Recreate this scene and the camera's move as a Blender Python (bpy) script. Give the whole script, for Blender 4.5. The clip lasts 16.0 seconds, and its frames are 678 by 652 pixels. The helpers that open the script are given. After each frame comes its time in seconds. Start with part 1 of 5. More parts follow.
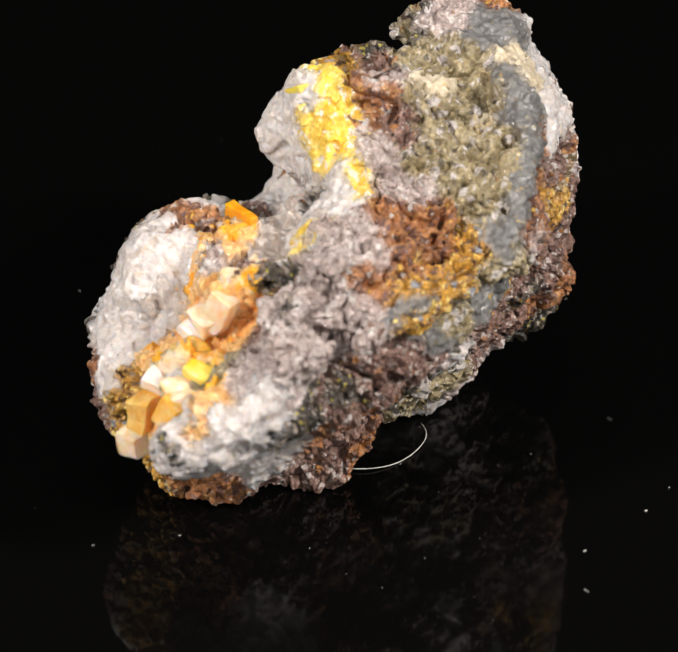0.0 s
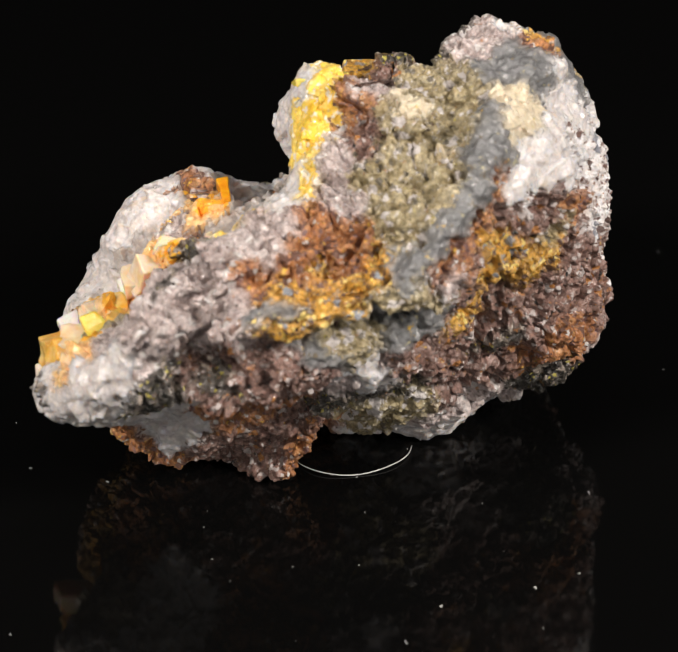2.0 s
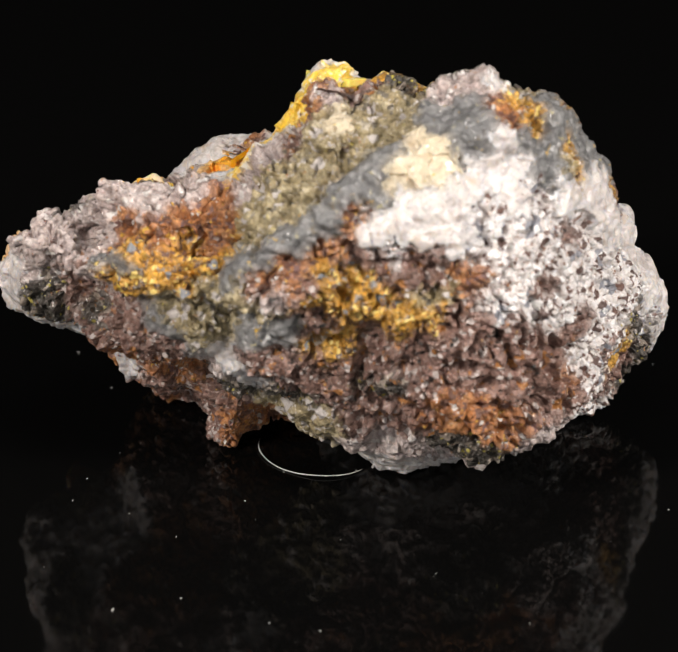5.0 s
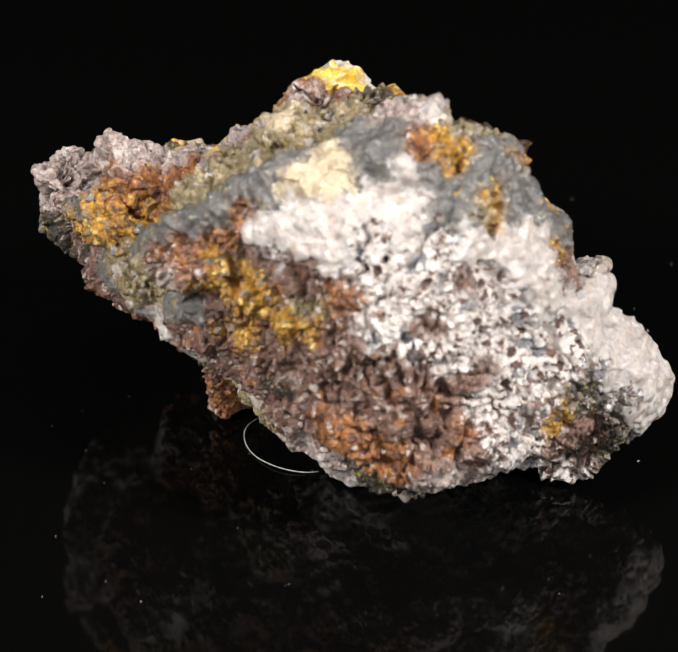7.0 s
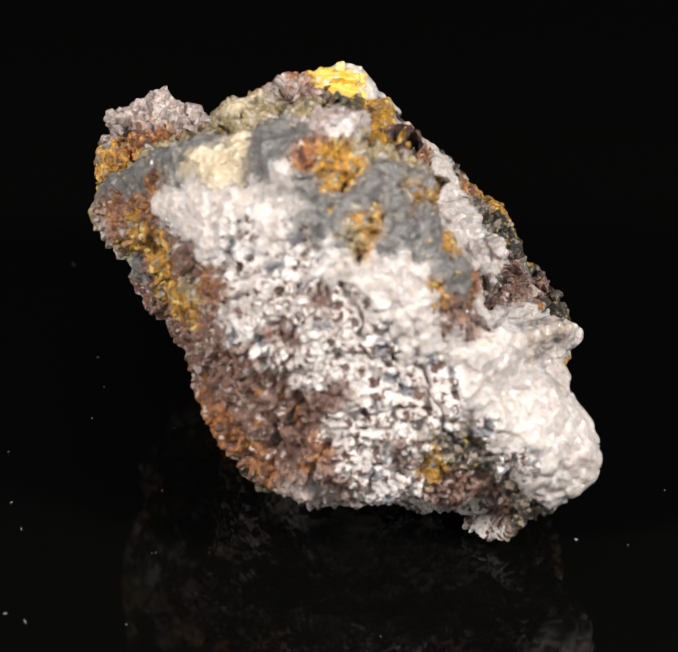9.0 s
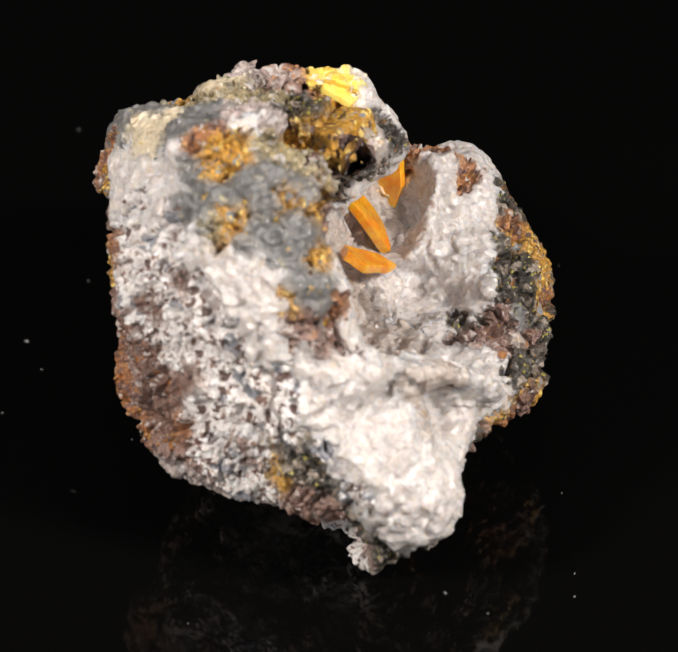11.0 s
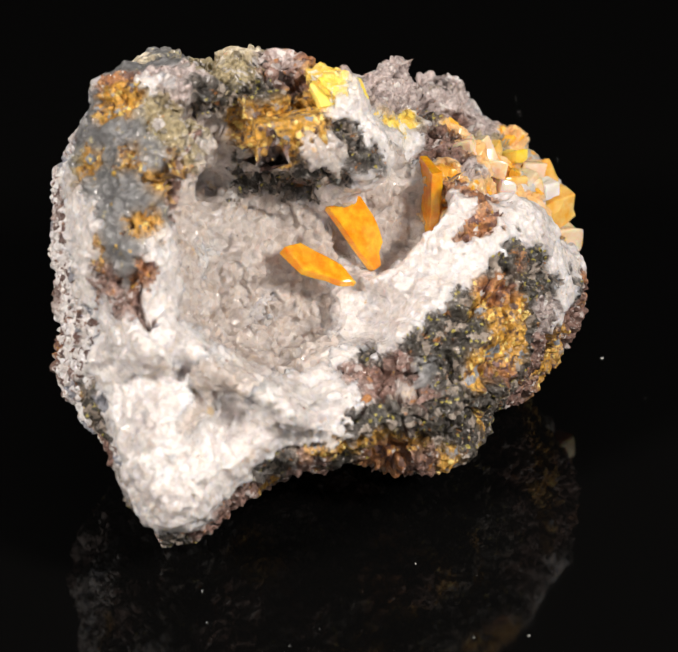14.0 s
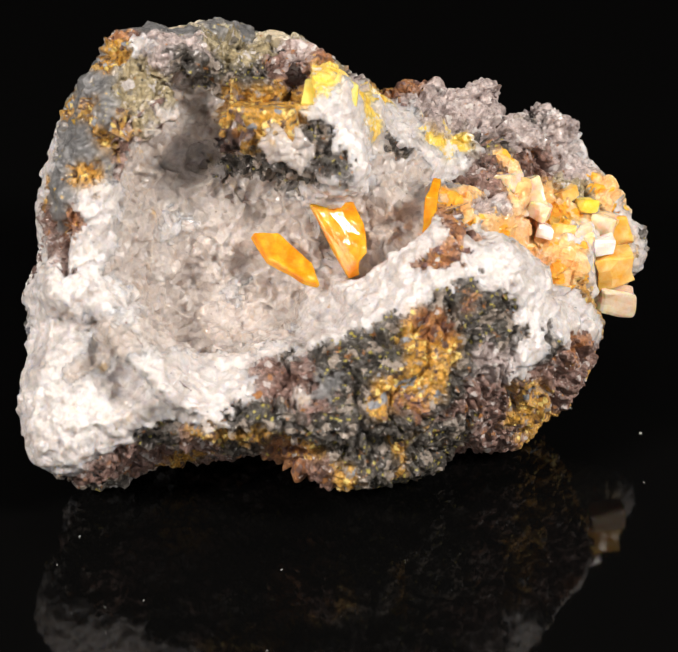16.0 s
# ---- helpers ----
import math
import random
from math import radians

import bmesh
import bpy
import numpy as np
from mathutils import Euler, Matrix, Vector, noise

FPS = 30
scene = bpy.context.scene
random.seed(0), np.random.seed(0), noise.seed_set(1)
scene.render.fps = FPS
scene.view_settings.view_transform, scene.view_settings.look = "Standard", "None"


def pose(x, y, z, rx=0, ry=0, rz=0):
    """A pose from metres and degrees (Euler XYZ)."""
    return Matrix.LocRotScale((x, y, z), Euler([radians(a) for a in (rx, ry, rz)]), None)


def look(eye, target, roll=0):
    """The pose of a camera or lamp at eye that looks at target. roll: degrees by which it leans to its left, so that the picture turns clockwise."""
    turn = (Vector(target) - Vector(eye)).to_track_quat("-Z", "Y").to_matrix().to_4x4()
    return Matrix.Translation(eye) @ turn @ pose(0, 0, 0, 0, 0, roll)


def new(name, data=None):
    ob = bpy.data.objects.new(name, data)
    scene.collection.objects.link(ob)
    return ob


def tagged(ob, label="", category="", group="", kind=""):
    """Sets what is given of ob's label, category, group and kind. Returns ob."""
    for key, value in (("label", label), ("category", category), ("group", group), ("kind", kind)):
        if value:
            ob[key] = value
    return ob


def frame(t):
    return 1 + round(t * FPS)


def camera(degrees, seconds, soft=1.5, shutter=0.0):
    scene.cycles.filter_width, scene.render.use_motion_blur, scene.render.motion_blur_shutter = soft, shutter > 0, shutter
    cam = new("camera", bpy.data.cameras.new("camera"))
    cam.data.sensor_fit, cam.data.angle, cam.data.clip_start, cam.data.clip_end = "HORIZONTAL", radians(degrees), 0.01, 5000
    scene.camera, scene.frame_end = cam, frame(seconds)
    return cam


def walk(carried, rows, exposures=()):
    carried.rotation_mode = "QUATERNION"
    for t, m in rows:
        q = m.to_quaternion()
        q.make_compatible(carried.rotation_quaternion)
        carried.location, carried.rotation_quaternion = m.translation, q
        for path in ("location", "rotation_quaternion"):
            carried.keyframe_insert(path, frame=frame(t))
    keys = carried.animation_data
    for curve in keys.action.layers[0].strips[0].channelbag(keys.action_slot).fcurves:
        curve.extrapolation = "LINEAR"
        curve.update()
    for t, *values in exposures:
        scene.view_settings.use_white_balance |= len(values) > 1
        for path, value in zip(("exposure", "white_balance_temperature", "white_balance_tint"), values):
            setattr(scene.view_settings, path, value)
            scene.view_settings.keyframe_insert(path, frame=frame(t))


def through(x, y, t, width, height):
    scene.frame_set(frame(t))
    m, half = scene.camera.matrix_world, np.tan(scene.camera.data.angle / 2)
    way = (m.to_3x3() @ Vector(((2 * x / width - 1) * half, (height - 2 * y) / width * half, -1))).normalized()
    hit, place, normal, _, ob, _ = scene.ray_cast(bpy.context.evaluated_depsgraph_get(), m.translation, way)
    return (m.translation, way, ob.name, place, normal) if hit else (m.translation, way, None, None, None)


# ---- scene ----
cam = camera(14.587, 16.0, soft=1.6)
cam.data.dof.use_dof, cam.data.dof.focus_distance, cam.data.dof.aperture_fstop = True, 0.183, 72.0
EYE = Vector((0.0, -0.16, 0.10088))
AIM = EYE + Vector((0.0026, 0.8652, -0.5014)) * 0.19
walk(cam, [(0.0, look(EYE, AIM, -0.843)), (16.0, look(EYE, AIM, -0.843))])


def turn_at(t):
    """Degrees by which the turntable is turned at t seconds; it comes to rest at 0."""
    s = 16.0 - t
    return 14.0598 * s + 0.0079126 * s * s - 0.309


TURN = [(0.5 * i, pose(0, 0, 0, 0, 0, turn_at(0.5 * i))) for i in range(33)]

# ---- light ----
world = bpy.data.worlds.new("dark_studio")
scene.world = world
world.use_nodes = True
world.node_tree.nodes["Background"].inputs[0].default_value = (0.5, 0.5, 0.55, 1)
world.node_tree.nodes["Background"].inputs[1].default_value = 0.022


def area_lamp(eye, target, w, h, power, colour):
    data = bpy.data.lights.new("area_lamp", "AREA")
    data.shape, data.size, data.size_y = "RECTANGLE", w, h
    data.energy, data.color = power, colour
    ob = new("area_lamp", data)
    ob.matrix_world = look(eye, target)
    return ob


area_lamp((-0.21, -0.17, 0.20), (0, 0, 0.015), 0.06, 0.08, 0.99, (1.0, 0.925, 0.85))
area_lamp((0.21, -0.15, 0.20), (0, 0, 0.015), 0.06, 0.08, 1.11, (1.0, 0.935, 0.865))
area_lamp((0.0, 0.0, 0.34), (0, 0, 0.015), 0.16, 0.10, 0.20, (1.0, 0.98, 0.96))
# unseen fill, added low in front to lift the underlit lower rock
area_lamp((0.0, -0.30, 0.08), (0, 0, 0.015), 0.20, 0.06, 0.15, (1.0, 0.96, 0.91))
scene.view_settings.exposure = 0.0


# ---- materials (sizes in millimetres) ----
def node(tree, kind, **inputs):
    n = tree.nodes.new(kind)
    for key, value in inputs.items():
        key = int(key[1:]) if key[0] == "i" and key[1:].isdigit() else key.replace("_", " ")
        n.inputs[key].default_value = value
    return n


def grey(v):
    return (v, v, v, 1)


def rgb(c):
    return (c[0], c[1], c[2], 1)


def blotch(tree, place, size, shift, detail=3.0):
    """Noise with grain of that size, shifted so that no two agree."""
    move = node(tree, "ShaderNodeVectorMath")
    move.operation = "ADD"
    tree.links.new(place, move.inputs[0])
    move.inputs[1].default_value = (shift * 0.013, shift * 0.007, -shift * 0.011)
    n = node(tree, "ShaderNodeTexNoise", Scale=1000.0 / size, Detail=detail, Roughness=0.62)
    tree.links.new(move.outputs[0], n.inputs["Vector"])
    return n.outputs["Fac"]


def blend(tree, fac, a, b, mode="MIX"):
    m = tree.nodes.new("ShaderNodeMix")
    m.data_type, m.blend_type = "RGBA", mode
    for value, socket in ((fac, m.inputs[0]), (a, m.inputs[6]), (b, m.inputs[7])):
        if hasattr(value, "links"):
            tree.links.new(value, socket)
        else:
            socket.default_value = value
    return m.outputs[2]


def span(tree, value, a, b, c=0.0, d=1.0):
    r = node(tree, "ShaderNodeMapRange", i1=a, i2=b, i3=c, i4=d)
    tree.links.new(value, r.inputs[0])
    return r.outputs[0]


def mineral(name, ramp, size=1.6, grain=0.45, rough=0.45, facets=0.5, relief=0.06, through=0.0, spots=(), even=0.25, chips=()):
    """A crystalline surface: colours that wander at the large size, grains that differ and glint, and spots of other minerals."""
    mat = bpy.data.materials.new(name)
    mat.use_nodes = True
    tree = mat.node_tree
    bsdf = tree.nodes["Principled BSDF"]
    place = node(tree, "ShaderNodeTexCoord").outputs["Object"]
    ramp_node = node(tree, "ShaderNodeValToRGB")
    els = ramp_node.color_ramp.elements
    els[0].position, els[0].color = 0.30, rgb(ramp[0])
    els[1].position, els[1].color = 0.70, rgb(ramp[-1])
    for i, c in enumerate(ramp[1:-1]):
        els.new(0.30 + 0.40 * (i + 1) / (len(ramp) - 1)).color = rgb(c)
    tree.links.new(blotch(tree, place, size, 1, 4.0), ramp_node.inputs[0])
    colour = ramp_node.outputs[0]
    cells = node(tree, "ShaderNodeTexVoronoi", Scale=1000.0 / grain)
    tree.links.new(place, cells.inputs["Vector"])
    split = node(tree, "ShaderNodeSeparateColor")
    tree.links.new(cells.outputs["Color"], split.inputs[0])
    shade = span(tree, split.outputs[0], 0, 1, 1 - even, 1 + even)
    tone = node(tree, "ShaderNodeCombineColor")
    for i in range(3):
        tree.links.new(shade, tone.inputs[i])
    colour = blend(tree, 1.0, colour, tone.outputs[0], "MULTIPLY")
    tint = node(tree, "ShaderNodeVertexColor")
    tint.layer_name = "stain"
    colour = blend(tree, span(tree, blotch(tree, place, 0.8, 21, 5.0), 0.37, 0.60, 0.08, 0.85), colour, tint.outputs[0])
    cloudy = node(tree, "ShaderNodeCombineColor")
    value = span(tree, blotch(tree, place, 0.28, 33, 3.0), 0.3, 0.7, 1 - even * 1.3, 1 + even * 1.3)
    for i in range(3):
        tree.links.new(value, cloudy.inputs[i])
    colour = blend(tree, 1.0, colour, cloudy.outputs[0], "MULTIPLY")
    for i, (spot, spot_size, amount) in enumerate(spots):
        mask = span(tree, blotch(tree, place, spot_size, 5 + 3 * i, 4.0), 0.64 - amount, 0.70 - amount)
        colour = blend(tree, mask, colour, rgb(spot))
    # hard-edged chips of other minerals; small golden ones also paint in glints
    for i, (chip, chip_size, share) in enumerate(chips):
        wander = node(tree, "ShaderNodeTexNoise", Scale=1000.0 / (chip_size * 0.6), Detail=2.0)
        tree.links.new(place, wander.inputs["Vector"])
        shift = node(tree, "ShaderNodeVectorMath")
        shift.operation = "MULTIPLY_ADD"
        tree.links.new(wander.outputs["Color"], shift.inputs[0])
        shift.inputs[1].default_value = [chip_size * 0.0006] * 3
        tree.links.new(place, shift.inputs[2])
        cell = node(tree, "ShaderNodeTexVoronoi", Scale=1000.0 / chip_size)
        tree.links.new(shift.outputs[0], cell.inputs["Vector"])
        pick = node(tree, "ShaderNodeSeparateColor")
        tree.links.new(cell.outputs["Color"], pick.inputs[0])
        colour = blend(tree, span(tree, pick.outputs[i % 3], 1 - share, 1 - share + 0.01), colour, rgb(chip))
    tree.links.new(colour, bsdf.inputs["Base Color"])
    tree.links.new(span(tree, split.outputs[1], 0, 1, max(0.08, rough - 0.28), min(1, rough + 0.25)), bsdf.inputs["Roughness"])
    bsdf.inputs["IOR"].default_value = 1.5
    if through:
        bsdf.inputs["Subsurface Weight"].default_value = through
        bsdf.inputs["Subsurface Radius"].default_value = (1.0, 0.8, 0.6)
        bsdf.inputs["Subsurface Scale"].default_value = 0.0009
    # grains turned a little each way, then fine relief
    lean = node(tree, "ShaderNodeVectorMath")
    lean.operation = "MULTIPLY_ADD"
    tree.links.new(cells.outputs["Color"], lean.inputs[0])
    lean.inputs[1].default_value = (facets, facets, facets)
    lean.inputs[2].default_value = (-facets / 2, -facets / 2, -facets / 2)
    add = node(tree, "ShaderNodeVectorMath")
    add.operation = "ADD"
    tree.links.new(lean.outputs[0], add.inputs[0])
    tree.links.new(node(tree, "ShaderNodeNewGeometry").outputs["Normal"], add.inputs[1])
    unit = node(tree, "ShaderNodeVectorMath")
    unit.operation = "NORMALIZE"
    tree.links.new(add.outputs[0], unit.inputs[0])
    bump = node(tree, "ShaderNodeBump", Strength=1.0, Distance=relief * 0.001)
    tree.links.new(blotch(tree, place, grain * 0.7, 2, 5.0), bump.inputs["Height"])
    tree.links.new(unit.outputs[0], bump.inputs["Normal"])
    tree.links.new(bump.outputs[0], bsdf.inputs["Normal"])
    return mat


def crystal(name, ramp, rough=0.12, through=0.5, size=2.0, clear=0.0):
    mat = bpy.data.materials.new(name)
    mat.use_nodes = True
    tree = mat.node_tree
    bsdf = tree.nodes["Principled BSDF"]
    place = node(tree, "ShaderNodeTexCoord").outputs["Object"]
    ramp_node = node(tree, "ShaderNodeValToRGB")
    els = ramp_node.color_ramp.elements
    els[0].position, els[0].color = 0.33, rgb(ramp[0])
    els[1].position, els[1].color = 0.66, rgb(ramp[-1])
    tree.links.new(blotch(tree, place, size, 3, 4.0), ramp_node.inputs[0])
    tree.links.new(ramp_node.outputs[0], bsdf.inputs["Base Color"])
    tree.links.new(span(tree, blotch(tree, place, 0.5, 9), 0.3, 0.7, rough * 0.5, rough * 2.2), bsdf.inputs["Roughness"])
    bsdf.inputs["IOR"].default_value = 1.75
    bsdf.inputs["Transmission Weight"].default_value = clear
    bsdf.inputs["Subsurface Weight"].default_value = through
    bsdf.inputs["Subsurface Radius"].default_value = (1.0, 0.5, 0.15)
    bsdf.inputs["Subsurface Scale"].default_value = 0.0008
    bump = node(tree, "ShaderNodeBump", Strength=0.6, Distance=0.00006)
    tree.links.new(blotch(tree, place, 0.5, 4, 3.0), bump.inputs["Height"])
    tree.links.new(bump.outputs[0], bsdf.inputs["Normal"])
    return mat


BROWN, RUSTY, GOLD, BLACK = (0.10, 0.055, 0.04), (0.36, 0.16, 0.055), (0.62, 0.38, 0.06), (0.02, 0.019, 0.018)
LIME, WHITE, SLATE = (0.50, 0.44, 0.05), (0.72, 0.68, 0.66), (0.15, 0.16, 0.17)
PALER, STEEL, SMOKE = (0.50, 0.46, 0.44), (0.24, 0.245, 0.265), (0.30, 0.25, 0.21)
M = {
    "white": mineral("milky_quartz", [(0.45, 0.40, 0.395), (0.62, 0.58, 0.575), (0.77, 0.745, 0.745)], 2.2, 0.42, 0.26, 0.5, 0.05, 0.6, [((0.60, 0.50, 0.42), 2.6, -0.02), ((0.50, 0.47, 0.47), 1.5, 0.0), ((0.22, 0.20, 0.20), 0.4, -0.03), ((0.48, 0.33, 0.17), 1.2, -0.06)], 0.12),
    "clear": mineral("clear_quartz", [(0.33, 0.265, 0.23), (0.48, 0.415, 0.38), (0.66, 0.61, 0.58)], 2.4, 0.45, 0.14, 0.8, 0.05, 0.6, [((0.52, 0.38, 0.24), 2.2, -0.02), (BROWN, 0.5, -0.05)], 0.10),
    "rust": mineral("iron_rust", [(0.085, 0.036, 0.026), (0.31, 0.14, 0.065), (0.56, 0.32, 0.14)], 0.9, 0.35, 0.5, 0.6, 0.09, 0.0, [(GOLD, 0.6, 0.025), ((0.15, 0.08, 0.075), 0.7, 0.09), (PALER, 0.4, 0.01)], 0.35, [((0.14, 0.07, 0.05), 0.5, 0.14), (PALER, 0.3, 0.025)]),
    "ochre": mineral("ochre", [(0.14, 0.07, 0.025), (0.38, 0.20, 0.045), (0.60, 0.39, 0.10)], 1.0, 0.35, 0.42, 0.6, 0.08, 0.0, [((0.80, 0.60, 0.12), 0.5, 0.0), (BROWN, 0.6, 0.09), (SMOKE, 0.9, 0.06)], 0.4, [(STEEL, 0.6, 0.06), ((0.74, 0.56, 0.18), 0.3, 0.08)]),
    "host": mineral("brown_host_rock", [(0.045, 0.024, 0.02), (0.18, 0.098, 0.08), (0.38, 0.275, 0.245)], 1.0, 0.4, 0.36, 0.8, 0.09, 0.0, [(RUSTY, 0.9, 0.02), (PALER, 0.45, 0.02), (BLACK, 0.7, 0.03), (GOLD, 0.4, -0.04)], 0.35, [((0.46, 0.40, 0.38), 0.4, 0.09), (RUSTY, 0.5, 0.03)]),
    "grey": mineral("grey_ore", [(0.10, 0.097, 0.098), (0.18, 0.176, 0.18), (0.30, 0.29, 0.28)], 1.4, 0.5, 0.36, 0.35, 0.05, 0.0, [(GOLD, 0.8, -0.01), ((0.17, 0.14, 0.10), 0.8, 0.03), ((0.40, 0.36, 0.22), 0.7, 0.01)], 0.18, [((0.12, 0.12, 0.12), 0.4, 0.05)]),
    # yellow-green spots and chips: ore colour, and glitter put into the colour
    "dark": mineral("black_ore", [(0.016, 0.014, 0.013), (0.055, 0.047, 0.043), (0.17, 0.145, 0.13)], 0.9, 0.35, 0.26, 0.9, 0.09, 0.0, [(LIME, 0.4, -0.035), (RUSTY, 0.8, 0.02), (PALER, 0.4, 0.02)], 0.4, [((0.40, 0.34, 0.08), 0.2, 0.04), (SMOKE, 0.6, 0.16)]),
    "olive": mineral("olive_druse", [(0.09, 0.065, 0.032), (0.31, 0.245, 0.135), (0.52, 0.455, 0.32)], 1.2, 0.4, 0.32, 0.7, 0.08, 0.0, [((0.46, 0.38, 0.07), 0.6, -0.01), (BLACK, 0.5, -0.01), (PALER, 0.6, 0.06), (RUSTY, 0.9, -0.02)], 0.3, [(PALER, 0.7, 0.12), ((0.15, 0.13, 0.10), 0.4, 0.06)]),
    "mauve": mineral("mauve_druse", [(0.18, 0.125, 0.115), (0.42, 0.34, 0.325), (0.65, 0.59, 0.57)], 1.1, 0.45, 0.3, 0.7, 0.08, 0.15, [(BROWN, 0.6, 0.0), (RUSTY, 0.9, -0.02)], 0.28, [((0.60, 0.56, 0.54), 0.5, 0.08)]),
    "speckled": mineral("speckled_quartz", [(0.62, 0.57, 0.56), (0.78, 0.75, 0.75), (0.84, 0.82, 0.83)], 1.2, 0.35, 0.42, 0.4, 0.07, 0.15, [((0.15, 0.085, 0.07), 0.85, 0.085), ((0.26, 0.16, 0.12), 0.5, 0.05), (RUSTY, 0.5, 0.0)], 0.12, [((0.27, 0.27, 0.30), 1.1, 0.10), ((0.13, 0.085, 0.075), 0.55, 0.10), ((0.82, 0.80, 0.80), 0.4, 0.12)]),
    "peach": mineral("peach_crystal", [(0.82, 0.36, 0.07), (0.88, 0.54, 0.22), (0.90, 0.70, 0.50)], 1.6, 0.7, 0.18, 0.6, 0.03, 0.5, [((0.86, 0.80, 0.72), 0.9, 0.0)], 0.12, [((0.90, 0.42, 0.05), 1.0, 0.2)]),
    "lemon": mineral("lemon_crystal", [(0.80, 0.42, 0.02), (0.88, 0.60, 0.07), (0.92, 0.76, 0.28)], 1.2, 0.6, 0.22, 0.5, 0.03, 0.3, [((0.76, 0.70, 0.60), 0.9, 0.10)], 0.12),
    "cream": mineral("cream_crystal", [(0.52, 0.43, 0.29), (0.66, 0.57, 0.42), (0.78, 0.70, 0.58)], 1.5, 0.7, 0.25, 0.6, 0.04, 0.3, [((0.60, 0.45, 0.15), 0.8, -0.01)], 0.12),
}
ORANGE = crystal("orange_crystal", [(0.86, 0.25, 0.004), (0.97, 0.50, 0.03)], 0.09, 0.5, 0.8, 0.06)
AMBER = crystal("amber_crystal", [(0.87, 0.42, 0.05), (0.94, 0.64, 0.24)], 0.10, 0.5, 0.9, 0.05)
PALE = crystal("pale_peach_crystal", [(0.90, 0.60, 0.32), (0.94, 0.80, 0.68)], 0.10, 0.6, 0.9, 0.05)
CHALK = crystal("chalky_crystal", [(0.86, 0.78, 0.72), (0.92, 0.88, 0.85)], 0.12, 0.5)
LEMON = crystal("lemon_plate", [(0.88, 0.58, 0.04), (0.94, 0.80, 0.26)], 0.12, 0.4)


def acrylic():
    mat = bpy.data.materials.new("black_acrylic")
    mat.use_nodes = True
    tree = mat.node_tree
    bsdf = tree.nodes["Principled BSDF"]
    place = node(tree, "ShaderNodeTexCoord").outputs["Object"]
    bsdf.inputs["Base Color"].default_value = (0.0022, 0.0022, 0.0022, 1)
    bsdf.inputs["IOR"].default_value = 1.30
    tree.links.new(span(tree, blotch(tree, place, 6.0, 2), 0.3, 0.7, 0.03, 0.07), bsdf.inputs["Roughness"])
    return mat


def plain(name, colour, rough):
    mat = bpy.data.materials.new(name)
    mat.use_nodes = True
    tree = mat.node_tree
    bsdf = tree.nodes["Principled BSDF"]
    place = node(tree, "ShaderNodeTexCoord").outputs["Object"]
    fac = blotch(tree, place, 1.0, 1)
    tree.links.new(blend(tree, fac, rgb([v * 0.7 for v in colour]), rgb([v * 1.3 for v in colour])), bsdf.inputs["Base Color"])
    bsdf.inputs["Roughness"].default_value = rough
    return mat


ACRYLIC = acrylic()
CLOTH = plain("black_cloth", (0.0015, 0.0015, 0.0015), 0.95)
LINT = plain("pale_lint", (0.55, 0.55, 0.52), 0.6)


# ---- rock form: millimetres, floor at 0, turntable axis through the origin ----
LUMPS, HOLLOWS = [], []


def lump(x, y, z, a, b, c, rx=0, ry=0, rz=0):
    LUMPS.append((x, y, z, a, b, c, rx, ry, rz))


def hollow(x, y, z, a, b, c, rx=0, ry=0, rz=0):
    HOLLOWS.append((x, y, z, a, b, c, rx, ry, rz))


def ellipsoid(P, e):
    turn = np.array(Euler([radians(v) for v in e[6:9]]).to_matrix(), dtype=np.float32)
    q = (P - np.array(e[:3], dtype=np.float32)) @ turn
    r = np.array(e[3:6], dtype=np.float32)
    k0 = np.sqrt(((q / r) ** 2).sum(-1)) + 1e-6
    k1 = np.sqrt(((q / r ** 2) ** 2).sum(-1)) + 1e-6
    return k0 * (k0 - 1) / k1


def form(P, soft=0.45):
    acc = np.zeros(P.shape[:-1], dtype=np.float32)
    for e in LUMPS:
        acc += np.exp(np.clip(-ellipsoid(P, e) / soft, -60, 60))
    d = -soft * np.log(acc + 1e-26)
    for e in HOLLOWS:
        d = np.maximum(d, -ellipsoid(P, e))
    return np.maximum(d, 0.15 - P[..., 2])


